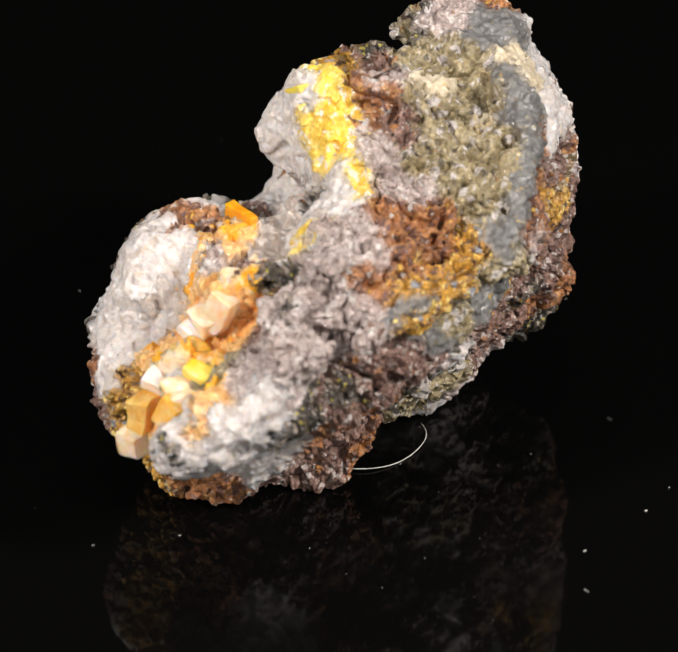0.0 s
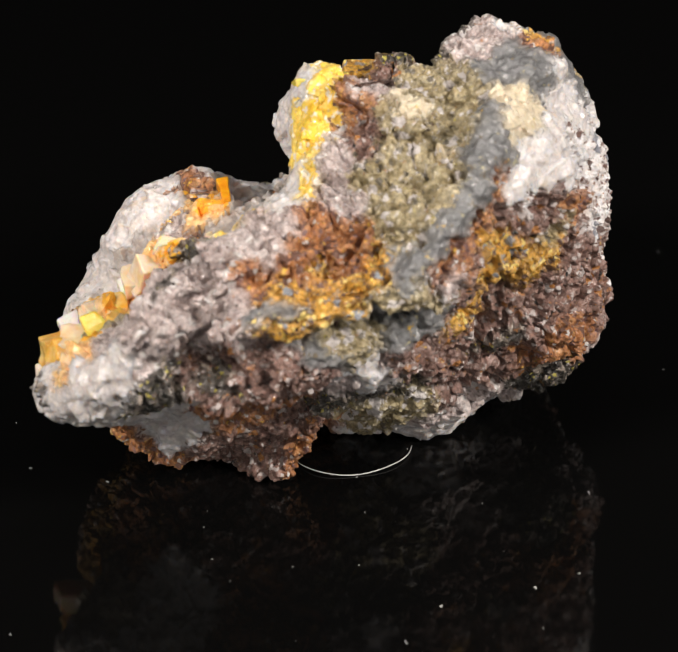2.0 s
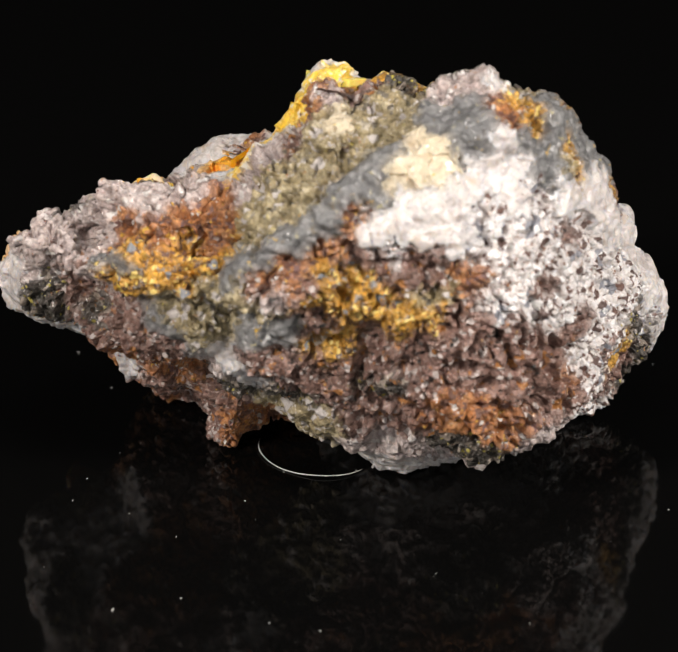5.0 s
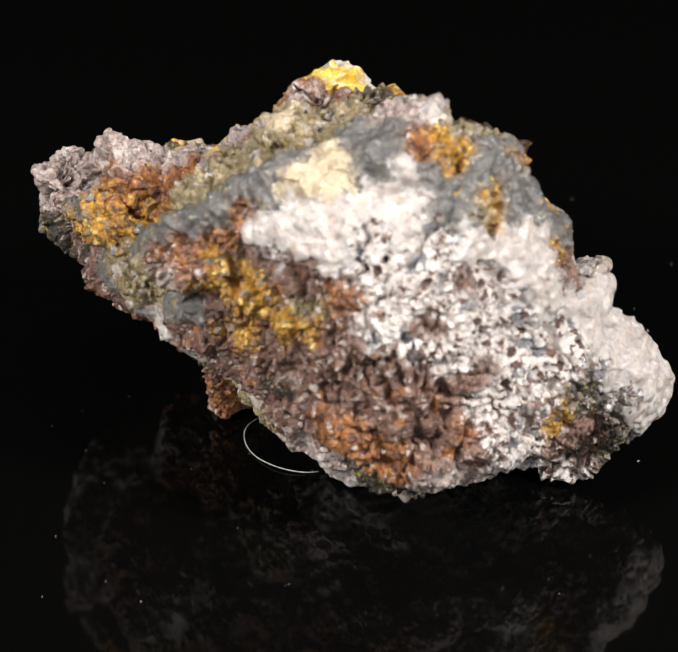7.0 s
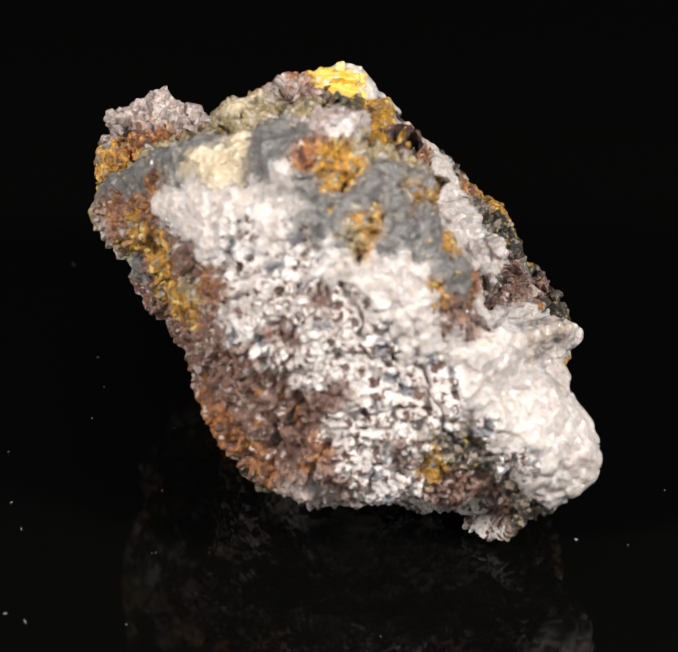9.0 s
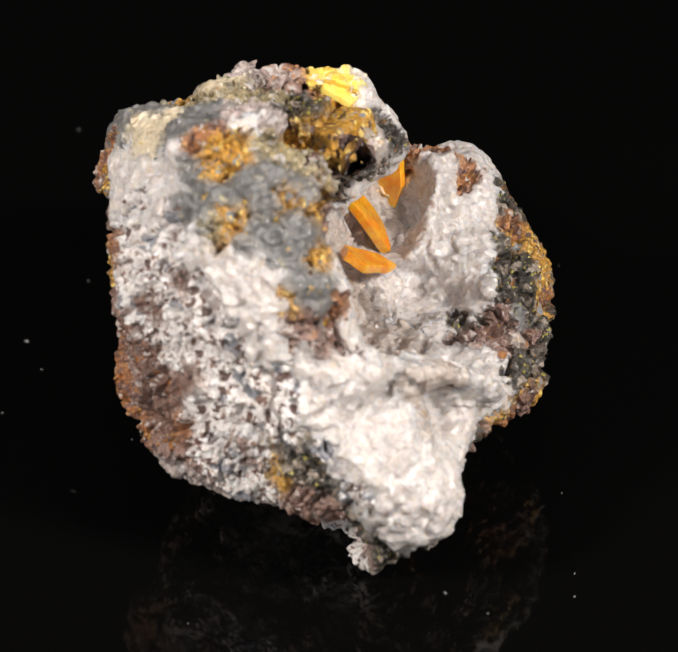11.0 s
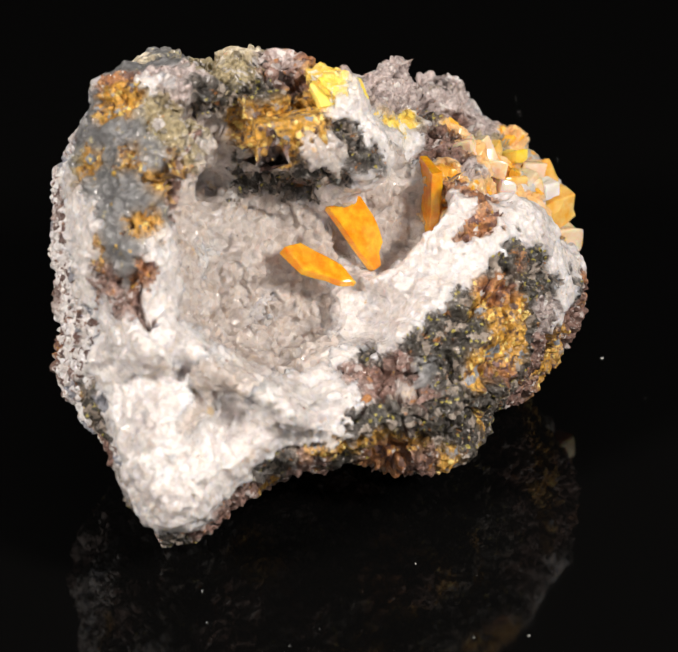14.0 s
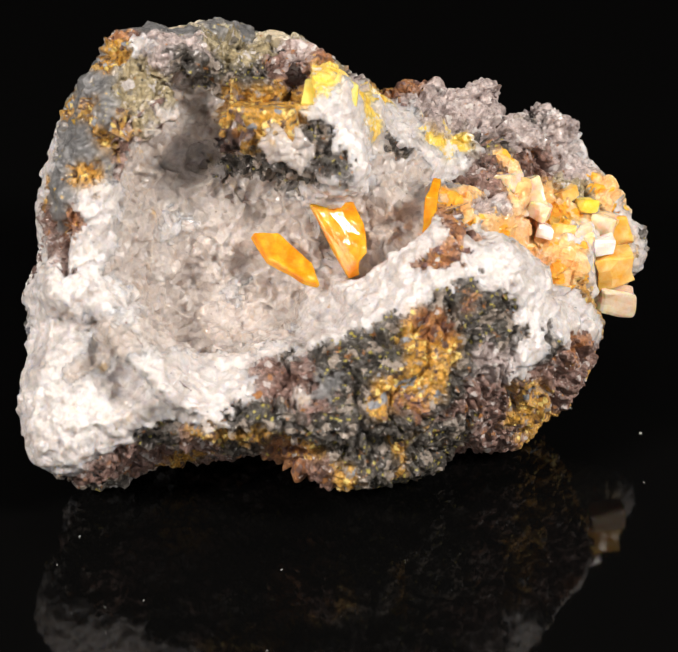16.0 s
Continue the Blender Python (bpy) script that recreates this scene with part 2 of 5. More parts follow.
def rock_lumps():
    lump(4.54, 1.40, 1.29, 1.46, 1.86, 2.86, -2, -10, -52)
    lump(4.48, -3.09, 2.03, 4.41, 5.31, 7.51, -86, -44, 138)
    lump(-8.42, 1.49, 2.17, 2.10, 6.30, 4.80, -78, 37, 144)
    lump(-3.85, -4.43, 3.91, 2.17, 6.97, 5.37, 139, 48, -119)
    lump(-9.26, -6.17, 3.89, 2.25, 4.55, 7.15, 156, -39, 103)
    lump(2.22, -8.24, 4.05, 3.00, 5.00, 7.40, -23, -69, 81)
    lump(5.38, 4.24, 5.33, 4.06, 1.86, 7.26, 9, -16, -70)
    lump(-1.19, -0.00, 5.03, 3.71, 8.51, 8.61, 28, -21, -107)
    lump(10.95, 3.40, 5.27, 4.00, 2.70, 4.90, 121, -20, 30)
    lump(13.07, -2.39, 5.44, 5.30, 3.90, 7.40, -34, 2, -113)
    lump(-13.50, -10.03, 5.55, 2.02, 4.32, 6.42, -165, -37, 112)
    lump(-13.31, -3.29, 6.25, 3.51, 5.71, 3.61, -134, -34, -30)
    lump(-4.55, -1.23, 6.87, 3.78, 6.68, 7.88, -68, 74, 138)
    lump(-3.34, -7.24, 7.97, 3.26, 6.76, 9.86, 93, 69, -54)
    lump(-15.24, 1.37, 6.86, 4.94, 2.84, 5.34, 55, -7, -125)
    lump(7.52, -6.92, 8.13, 4.19, 5.99, 9.19, -108, -32, 114)
    lump(-8.80, -7.99, 7.64, 1.26, 4.26, 1.06, 62, -15, -148)
    lump(-16.84, -11.11, 7.67, 2.89, 4.19, 2.89, -164, -17, -52)
    lump(-17.33, -9.98, 8.20, 3.33, 4.03, 5.03, -13, 3, 10)
    lump(-5.54, 5.06, 7.78, 3.82, 8.62, 7.82, 54, -34, -75)
    lump(15.13, 1.29, 10.10, 3.08, 3.78, 6.28, 124, 17, -8)
    lump(15.11, -3.19, 8.69, 2.15, 3.65, 2.75, 44, 56, -6)
    lump(-13.56, 4.24, 8.29, 3.48, 3.88, 6.98, 20, -16, -104)
    lump(0.42, -14.52, 9.17, 0.82, 1.62, 5.72, -78, -17, 94)
    lump(7.55, -1.26, 8.76, 7.82, 7.42, 5.22, 152, 47, 115)
    lump(-13.10, -6.39, 8.90, 5.29, 3.39, 4.39, -65, -39, 38)
    lump(-17.48, -4.64, 9.79, 2.82, 4.92, 6.22, -32, -17, -1)
    lump(11.72, 6.30, 9.52, 2.25, 7.85, 5.75, 98, -43, -96)
    lump(-8.98, -9.16, 9.97, 1.33, 6.03, 8.13, 4, -48, 9)
    lump(-0.22, -11.38, 10.45, 2.17, 1.77, 3.97, 8, 10, -87)
    lump(3.62, 3.69, 10.51, 5.36, 8.06, 8.06, -118, 36, 84)
    lump(-10.78, 8.27, 10.29, 1.95, 3.55, 6.85, 145, -28, -100)
    lump(4.85, -9.33, 10.97, 4.46, 4.96, 5.46, -122, 65, 107)
    lump(-9.76, -1.56, 11.38, 8.54, 2.94, 8.64, 125, 54, -16)
    lump(0.74, -2.40, 11.60, 2.45, 3.35, 8.85, 162, 62, 89)
    lump(15.59, 6.42, 11.93, 3.37, 6.67, 5.97, 64, -53, -61)
    lump(-0.81, 9.26, 11.72, 2.53, 4.93, 6.53, 27, -40, -63)
    lump(11.13, -5.90, 13.30, 2.86, 3.86, 4.96, -17, 2, 123)
    lump(7.96, 10.88, 12.83, 2.90, 7.30, 3.50, 143, -45, -89)
    lump(-7.58, 0.91, 13.65, 2.63, 3.73, 7.03, -24, -8, 46)
    lump(-16.78, -5.23, 14.61, 2.60, 2.50, 4.80, -38, -60, 121)
    lump(15.68, 11.82, 16.56, 0.79, 2.92, 2.42, -125, 43, 84)
    lump(-15.04, 0.05, 13.42, 4.93, 4.73, 9.03, -8, 11, -127)
    lump(-2.30, 2.97, 13.84, 5.16, 5.86, 8.36, 23, 16, 81)
    lump(1.11, -5.70, 14.40, 0.90, 0.90, 1.74, 118, -68, -174)
    lump(8.73, 1.25, 15.20, 2.60, 4.30, 5.70, 38, 56, -81)
    lump(5.97, -5.78, 14.26, 3.28, 4.98, 6.58, -122, -42, -145)
    lump(8.35, 8.52, 16.52, 3.92, 4.82, 4.62, -96, 31, 20)
    lump(11.25, 3.11, 16.67, 1.49, 2.59, 3.39, 160, 33, 56)
    lump(15.40, 11.29, 18.03, 1.30, 1.30, 1.80, -169, -30, 130)
    lump(-12.61, 5.84, 16.61, 7.83, 6.33, 4.23, 98, 40, -132)
    lump(-15.28, -4.32, 18.39, 1.80, 4.30, 2.50, 114, -27, -7)
    lump(5.45, 14.25, 18.52, 1.53, 1.13, 7.23, 75, -68, -78)
    lump(-5.04, 9.82, 17.83, 1.89, 5.49, 3.59, -117, -53, 39)
    lump(-9.04, 0.12, 18.59, 0.60, 2.94, 4.44, -63, -16, 108)
    lump(7.28, 10.80, 19.06, 1.34, 1.84, 6.24, -126, -37, 106)
    lump(-17.17, 1.42, 18.96, 1.96, 3.06, 1.86, 145, -57, 29)
    lump(5.02, 6.03, 19.45, 3.30, 2.00, 7.10, -79, 10, -14)
    lump(-1.92, 14.11, 18.93, 1.83, 2.83, 1.93, 59, -70, 33)
    lump(-1.31, 7.45, 18.95, 6.20, 3.90, 6.40, 127, 29, 7)
    lump(-1.71, 4.64, 20.90, 4.88, 5.38, 7.78, 39, -54, -29)
    lump(-0.38, -0.81, 20.42, 2.23, 2.03, 4.33, -15, -15, 148)
    lump(-13.34, 3.88, 20.82, 4.30, 4.80, 5.60, 177, -30, 93)
    lump(-4.04, 11.45, 21.65, 2.18, 4.18, 3.18, -95, -42, 82)
    lump(-15.52, -0.88, 21.50, 3.29, 4.49, 7.79, -41, 21, 2)
    lump(-10.02, 7.90, 23.01, 2.90, 5.80, 4.40, 167, 30, -63)
    lump(-6.41, 10.69, 22.50, 2.38, 3.28, 2.28, -139, -70, 84)
    lump(1.29, 0.24, 23.18, 1.38, 2.78, 3.38, 23, -4, -17)
    lump(-0.16, -0.23, 24.99, 1.94, 3.34, 2.44, -32, 12, 11)
    lump(-8.46, -0.81, 23.98, 1.18, 5.38, 4.28, -142, -71, 54)
    lump(-1.82, -2.53, 23.69, 2.97, 2.47, 1.77, 114, -8, -144)
    lump(-4.69, 0.80, 26.61, 1.65, 2.15, 2.05, 34, 31, -6)
    lump(-13.46, -1.64, 25.45, 2.34, 3.04, 3.94, 26, -66, -80)
    lump(-2.52, 4.89, 26.93, 0.82, 2.02, 4.12, -107, -74, 52)
    lump(-11.47, 2.77, 27.80, 1.49, 3.19, 4.29, 101, 65, -115)
    lump(-14.22, -6.26, 12.39, 2.40, 1.90, 2.80, 0, 0, 0)
    lump(21.30, 6.60, 10.90, 1.20, 1.50, 1.70, 0, 0, 0)
    lump(0.76, -3.40, 22.46, 1.81, 1.61, 2.41, 0, 0, 0)
    lump(-14.42, -9.71, 11.25, 2.10, 1.70, 2.40, 0, 0, 0)
    lump(13.47, 8.55, 17.25, 2.14, 1.44, 2.04, 0, 0, 0)
    lump(19.40, 5.40, 10.30, 1.40, 1.50, 1.60, 0, 0, 0)
    lump(20.40, 6.00, 10.60, 1.20, 1.40, 1.60, 0, 0, 0)
    lump(12.90, 8.70, 18.30, 1.90, 1.40, 1.70, 0, 0, 0)
    lump(-7.60, 3.20, 26.20, 2.20, 2.00, 1.90, 0, 0, 0)
    lump(-9.00, 4.60, 26.60, 1.90, 1.90, 1.80, 0, 0, 0)


def grey_vein():
    """A ribbed roll of grey ore that climbs obliquely over the back of the rock."""
    way = [Vector(p) for p in ((-0.7, 15.0, 20.1), (-3.4, 13.3, 22.2), (-6.0, 12.3, 24.3), (-8.3, 9.5, 25.9), (-11.1, 5.9, 27.4), (-12.9, 4.7, 28.3))]
    rnd = random.Random(5)
    for a, b in zip(way, way[1:]):
        count = max(2, round((b - a).length / 0.8))
        for i in range(count):
            p = a.lerp(b, i / count) + Vector((0.12, -0.35, -0.25))
            r = rnd.uniform(0.72, 1.0)
            lump(p.x, p.y, p.z, r, r * rnd.uniform(0.9, 1.15), r * rnd.uniform(0.9, 1.15))


def rock_hollows():
    hollow(-9.5, -3.5, 22.0, 4.2, 3.9, 4.0)
    hollow(-9.2, -0.6, 24.6, 2.4, 2.6, 1.9)
    hollow(0.2, -3.7, 16.6, 4.2, 2.6, 2.6, 0, 20, 0)
    hollow(4.5, -3.2, 17.4, 2.7, 2.6, 3.5)
    hollow(-6.5, -6.0, 14.0, 6.0, 4.2, 3.4, 0, -18, 0)


def surface(lo, hi, step):
    """Quads of the surface where form() is zero, on a grid of that step."""
    ax = [np.arange(a, b, step, dtype=np.float32) for a, b in zip(lo, hi)]
    G = np.stack(np.meshgrid(*ax, indexing="ij"), -1)
    d = np.stack([form(s) for s in G])
    ins = d < 0
    n = np.array(d.shape) - 1
    acc = np.zeros((*n, 3), np.float32)
    cnt = np.zeros(tuple(n), np.float32)
    corner = [(i, j, k) for i in (0, 1) for j in (0, 1) for k in (0, 1)]
    part_of = lambda A, c: A[c[0]:c[0] + n[0], c[1]:c[1] + n[1], c[2]:c[2] + n[2]]
    for a in corner:
        for x in range(3):
            if a[x]:
                continue
            b = tuple(v + (i == x) for i, v in enumerate(a))
            da, db = part_of(d, a), part_of(d, b)
            hit = (da < 0) != (db < 0)
            t = np.where(hit, da / np.where(hit, da - db, 1), 0)
            for i in range(3):
                acc[..., i] += np.where(hit, a[i] + (t if i == x else 0), 0)
            cnt += hit
    live = cnt > 0
    index = -np.ones(tuple(n), np.int64)
    index[live] = np.arange(live.sum())
    base = np.argwhere(live)
    verts = (base + acc[live] / cnt[live][:, None]) * step + np.array(lo)
    quads = []
    for x in range(3):
        u, w = [(1, 2), (2, 0), (0, 1)][x]
        A = ins.take(range(d.shape[x] - 1), x)
        B = ins.take(range(1, d.shape[x]), x)
        e = np.argwhere(A != B)
        e = e[(e[:, u] > 0) & (e[:, w] > 0) & (e[:, u] < n[u]) & (e[:, w] < n[w])]
        du, dw = np.eye(3, dtype=int)[u], np.eye(3, dtype=int)[w]
        q = np.stack([index[tuple((e + o).T)] for o in (-du - dw, -dw, 0 * du, -du)], 1)
        flip = ~A[tuple(e.T)]
        q[flip] = q[flip][:, ::-1]
        quads.append(q)
    return verts, np.concatenate(quads)


def finer(V, Q):
    """Each quad cut in four."""
    E = np.stack([Q, np.roll(Q, -1, 1)], -1).reshape(-1, 2)
    key = np.sort(E, 1)
    key = key[:, 0] * (len(V) + 1) + key[:, 1]
    uni, first, inv = np.unique(key, return_index=True, return_inverse=True)
    mid = V[E[first]].mean(1)
    inv = inv.reshape(-1, 4) + len(V)
    cen = len(V) + len(mid) + np.arange(len(Q))
    V2 = np.concatenate([V, mid, V[Q].mean(1)])
    Q2 = np.concatenate([np.stack([Q[:, i], inv[:, i], cen, inv[:, i - 1]], 1) for i in range(4)])
    return V2, Q2


def relax(V, Q, times=1, amount=0.5):
    for _ in range(times):
        S, c = np.zeros_like(V), np.zeros(len(V))
        for i in range(4):
            for j in (1, 3):
                k = Q[:, (i + j) % 4]
                for x in range(3):
                    S[:, x] += np.bincount(Q[:, i], V[k, x], len(V))
                c += np.bincount(Q[:, i], minlength=len(V))
        V = V + amount * (S / np.maximum(c, 1)[:, None] - V)
    return V


def normals(V, Q):
    n = np.cross(V[Q[:, 2]] - V[Q[:, 0]], V[Q[:, 3]] - V[Q[:, 1]])
    N = np.zeros_like(V)
    for i in range(4):
        for x in range(3):
            N[:, x] += np.bincount(Q[:, i], n[:, x], len(V))
    return N / (np.linalg.norm(N, axis=1, keepdims=True) + 1e-12)


def chance(I, seed):
    """Random numbers from 0 to 1 for rows of whole numbers."""
    I = I.astype(np.int64)
    h = (I[..., 0] * 73856093) ^ (I[..., 1] * 19349663) ^ (I[..., 2] * 83492791) ^ (seed * 2654435761)
    h = (h ^ (h >> 13)) * 1274126177 & 0x7FFFFFFF
    h = (h ^ (h >> 15)) * 668265263 & 0x7FFFFFFF
    return ((h ^ (h >> 12)) & 0xFFFFFF) / float(0x1000000)


def cloud(P, size, seed):
    """Smooth noise of that grain size, from -1 to 1."""
    q = P / size
    i = np.floor(q).astype(np.int64)
    f = q - i
    f = f * f * (3 - 2 * f)
    out = np.zeros(len(P))
    for c in [(a, b, k) for a in (0, 1) for b in (0, 1) for k in (0, 1)]:
        w = np.prod([f[:, x] if c[x] else 1 - f[:, x] for x in range(3)], 0)
        out += w * chance(i + np.array(c), seed)
    return out * 2 - 1


def grains(P, size, seed):
    """Nearest random grain: distance to its middle (in sizes), its number, and the height of its tilted face."""
    q = P / size
    i = np.floor(q).astype(np.int64)
    best = np.full(len(P), 9.0)
    second = best.copy()
    tilt = np.zeros(len(P))
    num = np.zeros(len(P))
    for a in (-1, 0, 1):
        for b in (-1, 0, 1):
            for k in (-1, 0, 1):
                j = i + np.array((a, b, k))
                off = np.stack([chance(j, seed + s) for s in (1, 2, 3)], -1)
                r = j + off - q
                dist = np.sqrt((r * r).sum(1))
                g = np.stack([chance(j, seed + s) - 0.5 for s in (4, 5, 6)], -1)
                near = dist < best
                second = np.where(near, best, np.minimum(second, dist))
                best = np.where(near, dist, best)
                tilt = np.where(near, (g * r).sum(1), tilt)
                num = np.where(near, g[:, 0] + 0.5, num)
    return best, second, num, tilt


def pieces(q, count):
    """For each corner, the number of the connected piece that it belongs to."""
    lab = np.arange(count)
    while True:
        old = lab.copy()
        low = lab[q].min(1)
        for i in range(4):
            np.minimum.at(lab, q[:, i], low)
        lab = lab[lab]
        if (lab == old).all():
            return lab


def solid(name, V, Q, material, parent, label="", stain=None, smooth=True):
    me = bpy.data.meshes.new(name)
    me.from_pydata([tuple(v) for v in (V * 0.001).tolist()], [], Q.tolist())
    me.materials.append(material)
    me.polygons.foreach_set("use_smooth", [smooth] * len(me.polygons))
    if stain is not None:
        layer = me.color_attributes.new("stain", "FLOAT_COLOR", "POINT")
        layer.data.foreach_set("color", np.concatenate([stain, np.ones((len(stain), 1))], 1).astype(np.float32).ravel())
    me.update()
    ob = new(name, me)
    ob.parent = parent
    return tagged(ob, label)


# ---- mineral zones on the rock: kind, place, reach ----
ZONES = []


def zone(kind, x, y, z, reach):
    ZONES.append((kind, x, y, z, reach))


def rock_zones():
    zone("white", 19.2, 1.6, 11.4, 1.)
    zone("white", 1.7, -1.1, 26.5, 1.)
    zone("white", 6.4, -5.2, 17.9, 0.9)
    zone("white", 2.6, 13.2, 12.0, 0.6)
    zone("white", -7.6, 4.4, 1.0, 1.3)
    zone("white", 16.9, -4.5, 10.8, 1.)
    zone("white", 22.4, 2.9, 10.8, 0.9)
    zone("white", 8.3, 3.2, 20.0, 1.3)
    zone("white", -1.2, -2.8, 19.7, 1.)
    zone("white", 22.1, 3.6, 10.1, 0.7)
    zone("white", -18.7, -8.6, 13.2, 2.2)
    zone("white", -19.4, -12.2, 10.7, 2.)
    zone("white", -18.0, -14.6, 8.2, 1.5)
    zone("white", -15.2, -13.1, 10.3, 1.4)
    zone("white", -13.3, -11.9, 10.5, 1.4)
    zone("white", -9.7, -14.0, 12.4, 1.4)
    zone("white", -8.0, -14.5, 11.0, 1.2)
    zone("white", -6.5, -10.4, 11.4, 1.2)
    zone("white", -1.9, -6.9, 11.7, 1.)
    zone("white", 0.4, -9.1, 13.5, 1.)
    zone("white", 2.4, -10.0, 15.0, 0.9)
    zone("white", -3.7, -7.9, 11.6, 1.)
    zone("white", -16.2, -8.8, 16.9, 1.)
    zone("white", -15.1, -7.1, 18.9, 0.9)
    zone("white", -15.4, -6.6, 21.2, 0.7)
    zone("white", -18.2, -9.4, 16.3, 1.)
    zone("white", 9.5, -7.4, 18.0, 0.9)
    zone("white", 11.8, -7.4, 17.3, 1.)
    zone("white", 6.9, -9.0, 17.0, 0.8)
    zone("white", 13.6, -7.7, 14.2, 1.)
    zone("white", 15.1, -7.1, 12.5, 0.8)
    zone("white", 13.2, -9.2, 12.1, 0.8)
    zone("white", 3.8, -9.3, 15.6, 0.8)
    zone("white", 0.3, -3.0, 26.7, 0.8)
    zone("white", 1.1, -4.5, 24.3, 0.8)
    zone("white", -0.1, -4.7, 21.2, 0.7)
    zone("white", 4.7, 4.9, 21.9, 0.8)
    zone("white", 5.6, 4.0, 21.0, 0.7)
    zone("white", 22.3, 5.3, 10.2, 0.8)
    zone("white", 21.9, 6.2, 12.5, 0.6)
    zone("white", -19.0, -0.2, 21.7, 1.3)
    zone("white", -18.5, 0.6, 22.8, 0.9)
    zone("white", -19.5, -2.5, 19.1, 1.1)
    zone("white", -18.3, 1.7, 23.1, 0.8)
    zone("white", -12.1, 0.5, 29.7, 0.6)
    zone("white", -19.2, -7.1, 16.4, 1.6)
    zone("white", -20.0, -6.2, 14.1, 1.3)
    zone("white", -19.0, -8.1, 13.7, 1.3)
    zone("white", -19.0, -10.5, 12.5, 1.8)
    zone("white", -20.0, -12.4, 9.5, 1.8)
    zone("white", -20.8, -10.7, 7.2, 1.3)
    zone("white", -20.2, -8.0, 10.6, 1.)
    zone("white", -19.2, -14.4, 7.9, 1.)
    zone("white", 4.0, -7.4, 16.5, 1.2)
    zone("white", 2.2, -10.5, 14.8, 1.)
    zone("white", 0.7, -6.7, 14.6, 0.9)
    zone("white", -1.1, -10.7, 13.8, 1.)
    zone("white", -11.8, -13.0, 11.3, 1.2)
    zone("white", -6.6, -13.2, 11.1, 1.)
    zone("white", -14.6, -12.6, 10.5, 1.)
    zone("white", -15.4, -13.8, 9.4, 0.8)
    zone("white", -14.8, 6.2, 25.2, 0.9)
    zone("white", -13.6, 8.1, 24.8, 0.8)
    zone("white", -12.2, 9.7, 24.3, 0.7)
    zone("white", -15.5, 4.2, 26.8, 0.6)
    zone("white", -10.6, 11.2, 23.1, 0.6)
    zone("white", -18.3, 2.1, 22.5, 0.8)
    zone("white", -18.9, 0.0, 21.9, 0.8)
    zone("white", -19.1, -7.3, 16.6, 1.3)
    zone("white", -18.7, -9.3, 13.0, 1.)
    zone("white", -18.3, -7.3, 17.5, 0.8)
    zone("white", -20.2, -9.0, 11.0, 1.3)
    zone("white", -20.8, -10.7, 8.2, 0.9)
    zone("white", -13.2, 8.7, 24.8, 1.)
    zone("white", -10.7, 10.7, 24.1, 0.9)
    zone("white", -15.0, 5.4, 27.0, 0.7)
    zone("white", -16.2, 6.2, 23.8, 0.8)
    zone("white", -13.8, 9.3, 22.7, 0.8)
    zone("white", -8.7, 12.1, 23.2, 0.5)
    zone("white", -15.0, 7.8, 23.3, 0.8)
    zone("white", 1.2, 12.3, 10.7, 0.35)
    zone("white", 13.8, 10.9, 11.0, 0.3)
    zone("white", 12.0, -3.9, 16.9, 1.3)
    zone("white", 9.9, -3.9, 17.4, 0.9)
    zone("white", 14.8, -3.3, 12.5, 1.3)
    zone("white", 16.0, -3.7, 12.2, 0.9)
    zone("white", 14.0, -5.1, 15.7, 0.9)
    zone("white", 17.9, 2.1, 13.7, 0.8)
    zone("white", 20.2, 10.6, 13.4, 0.8)
    zone("white", 18.7, 11.4, 14.9, 0.7)
    zone("white", 4.0, 4.4, 22.5, 0.6)
    zone("white", 2.3, -1.8, 23.9, 0.9)
    zone("white", 2.7, -0.4, 21.3, 0.7)
    zone("white", 1.7, -2.7, 25.7, 0.5)
    zone("white", 12.8, 6.8, 6.0, 0.4)
    zone("white", -14.3, 6.1, 26.0, 0.6)
    zone("white", -11.4, 10.0, 24.6, 0.7)
    zone("white", -16.0, -6.8, 21.2, 0.6)
    zone("white", -16.2, -7.4, 18.7, 0.6)
    zone("white", -10.4, -1.6, 17.5, 0.4)
    zone("white", -6.5, -2.2, 12.5, 0.5)
    zone("white", -7.5, -9.3, 11.6, 0.7)
    zone("white", -13.1, -9.9, 15.0, 0.5)
    zone("white", -15.2, -9.3, 14.4, 0.6)
    zone("white", -1.6, -4.3, 12.3, 0.4)
    zone("white", 1.5, -7.8, 14.6, 0.7)
    zone("white", -0.2, -8.2, 12.5, 0.6)
    zone("white", -13.9, 6.7, 25.8, 0.8)
    zone("white", -11.6, 10.0, 24.4, 0.7)
    zone("white", -18.4, 1.8, 22.3, 0.9)
    zone("white", -19.2, -2.3, 20.8, 0.8)
    zone("white", -18.6, -1.9, 22.7, 0.6)
    zone("white", 1.2, -10.1, 14.2, 0.7)
    zone("white", -18.3, -9.1, 16.8, 0.8)
    zone("white", -16.7, -10.7, 13.2, 0.8)
    zone("white", -19.3, -7.5, 16.3, 0.7)
    zone("white", -19.8, -11.7, 10.4, 0.9)
    zone("white", -20.6, -12.5, 7.9, 0.7)
    zone("white", 5.2, -8.4, 16.7, 0.5)
    zone("white", 20.4, 10.4, 13.0, 0.9)
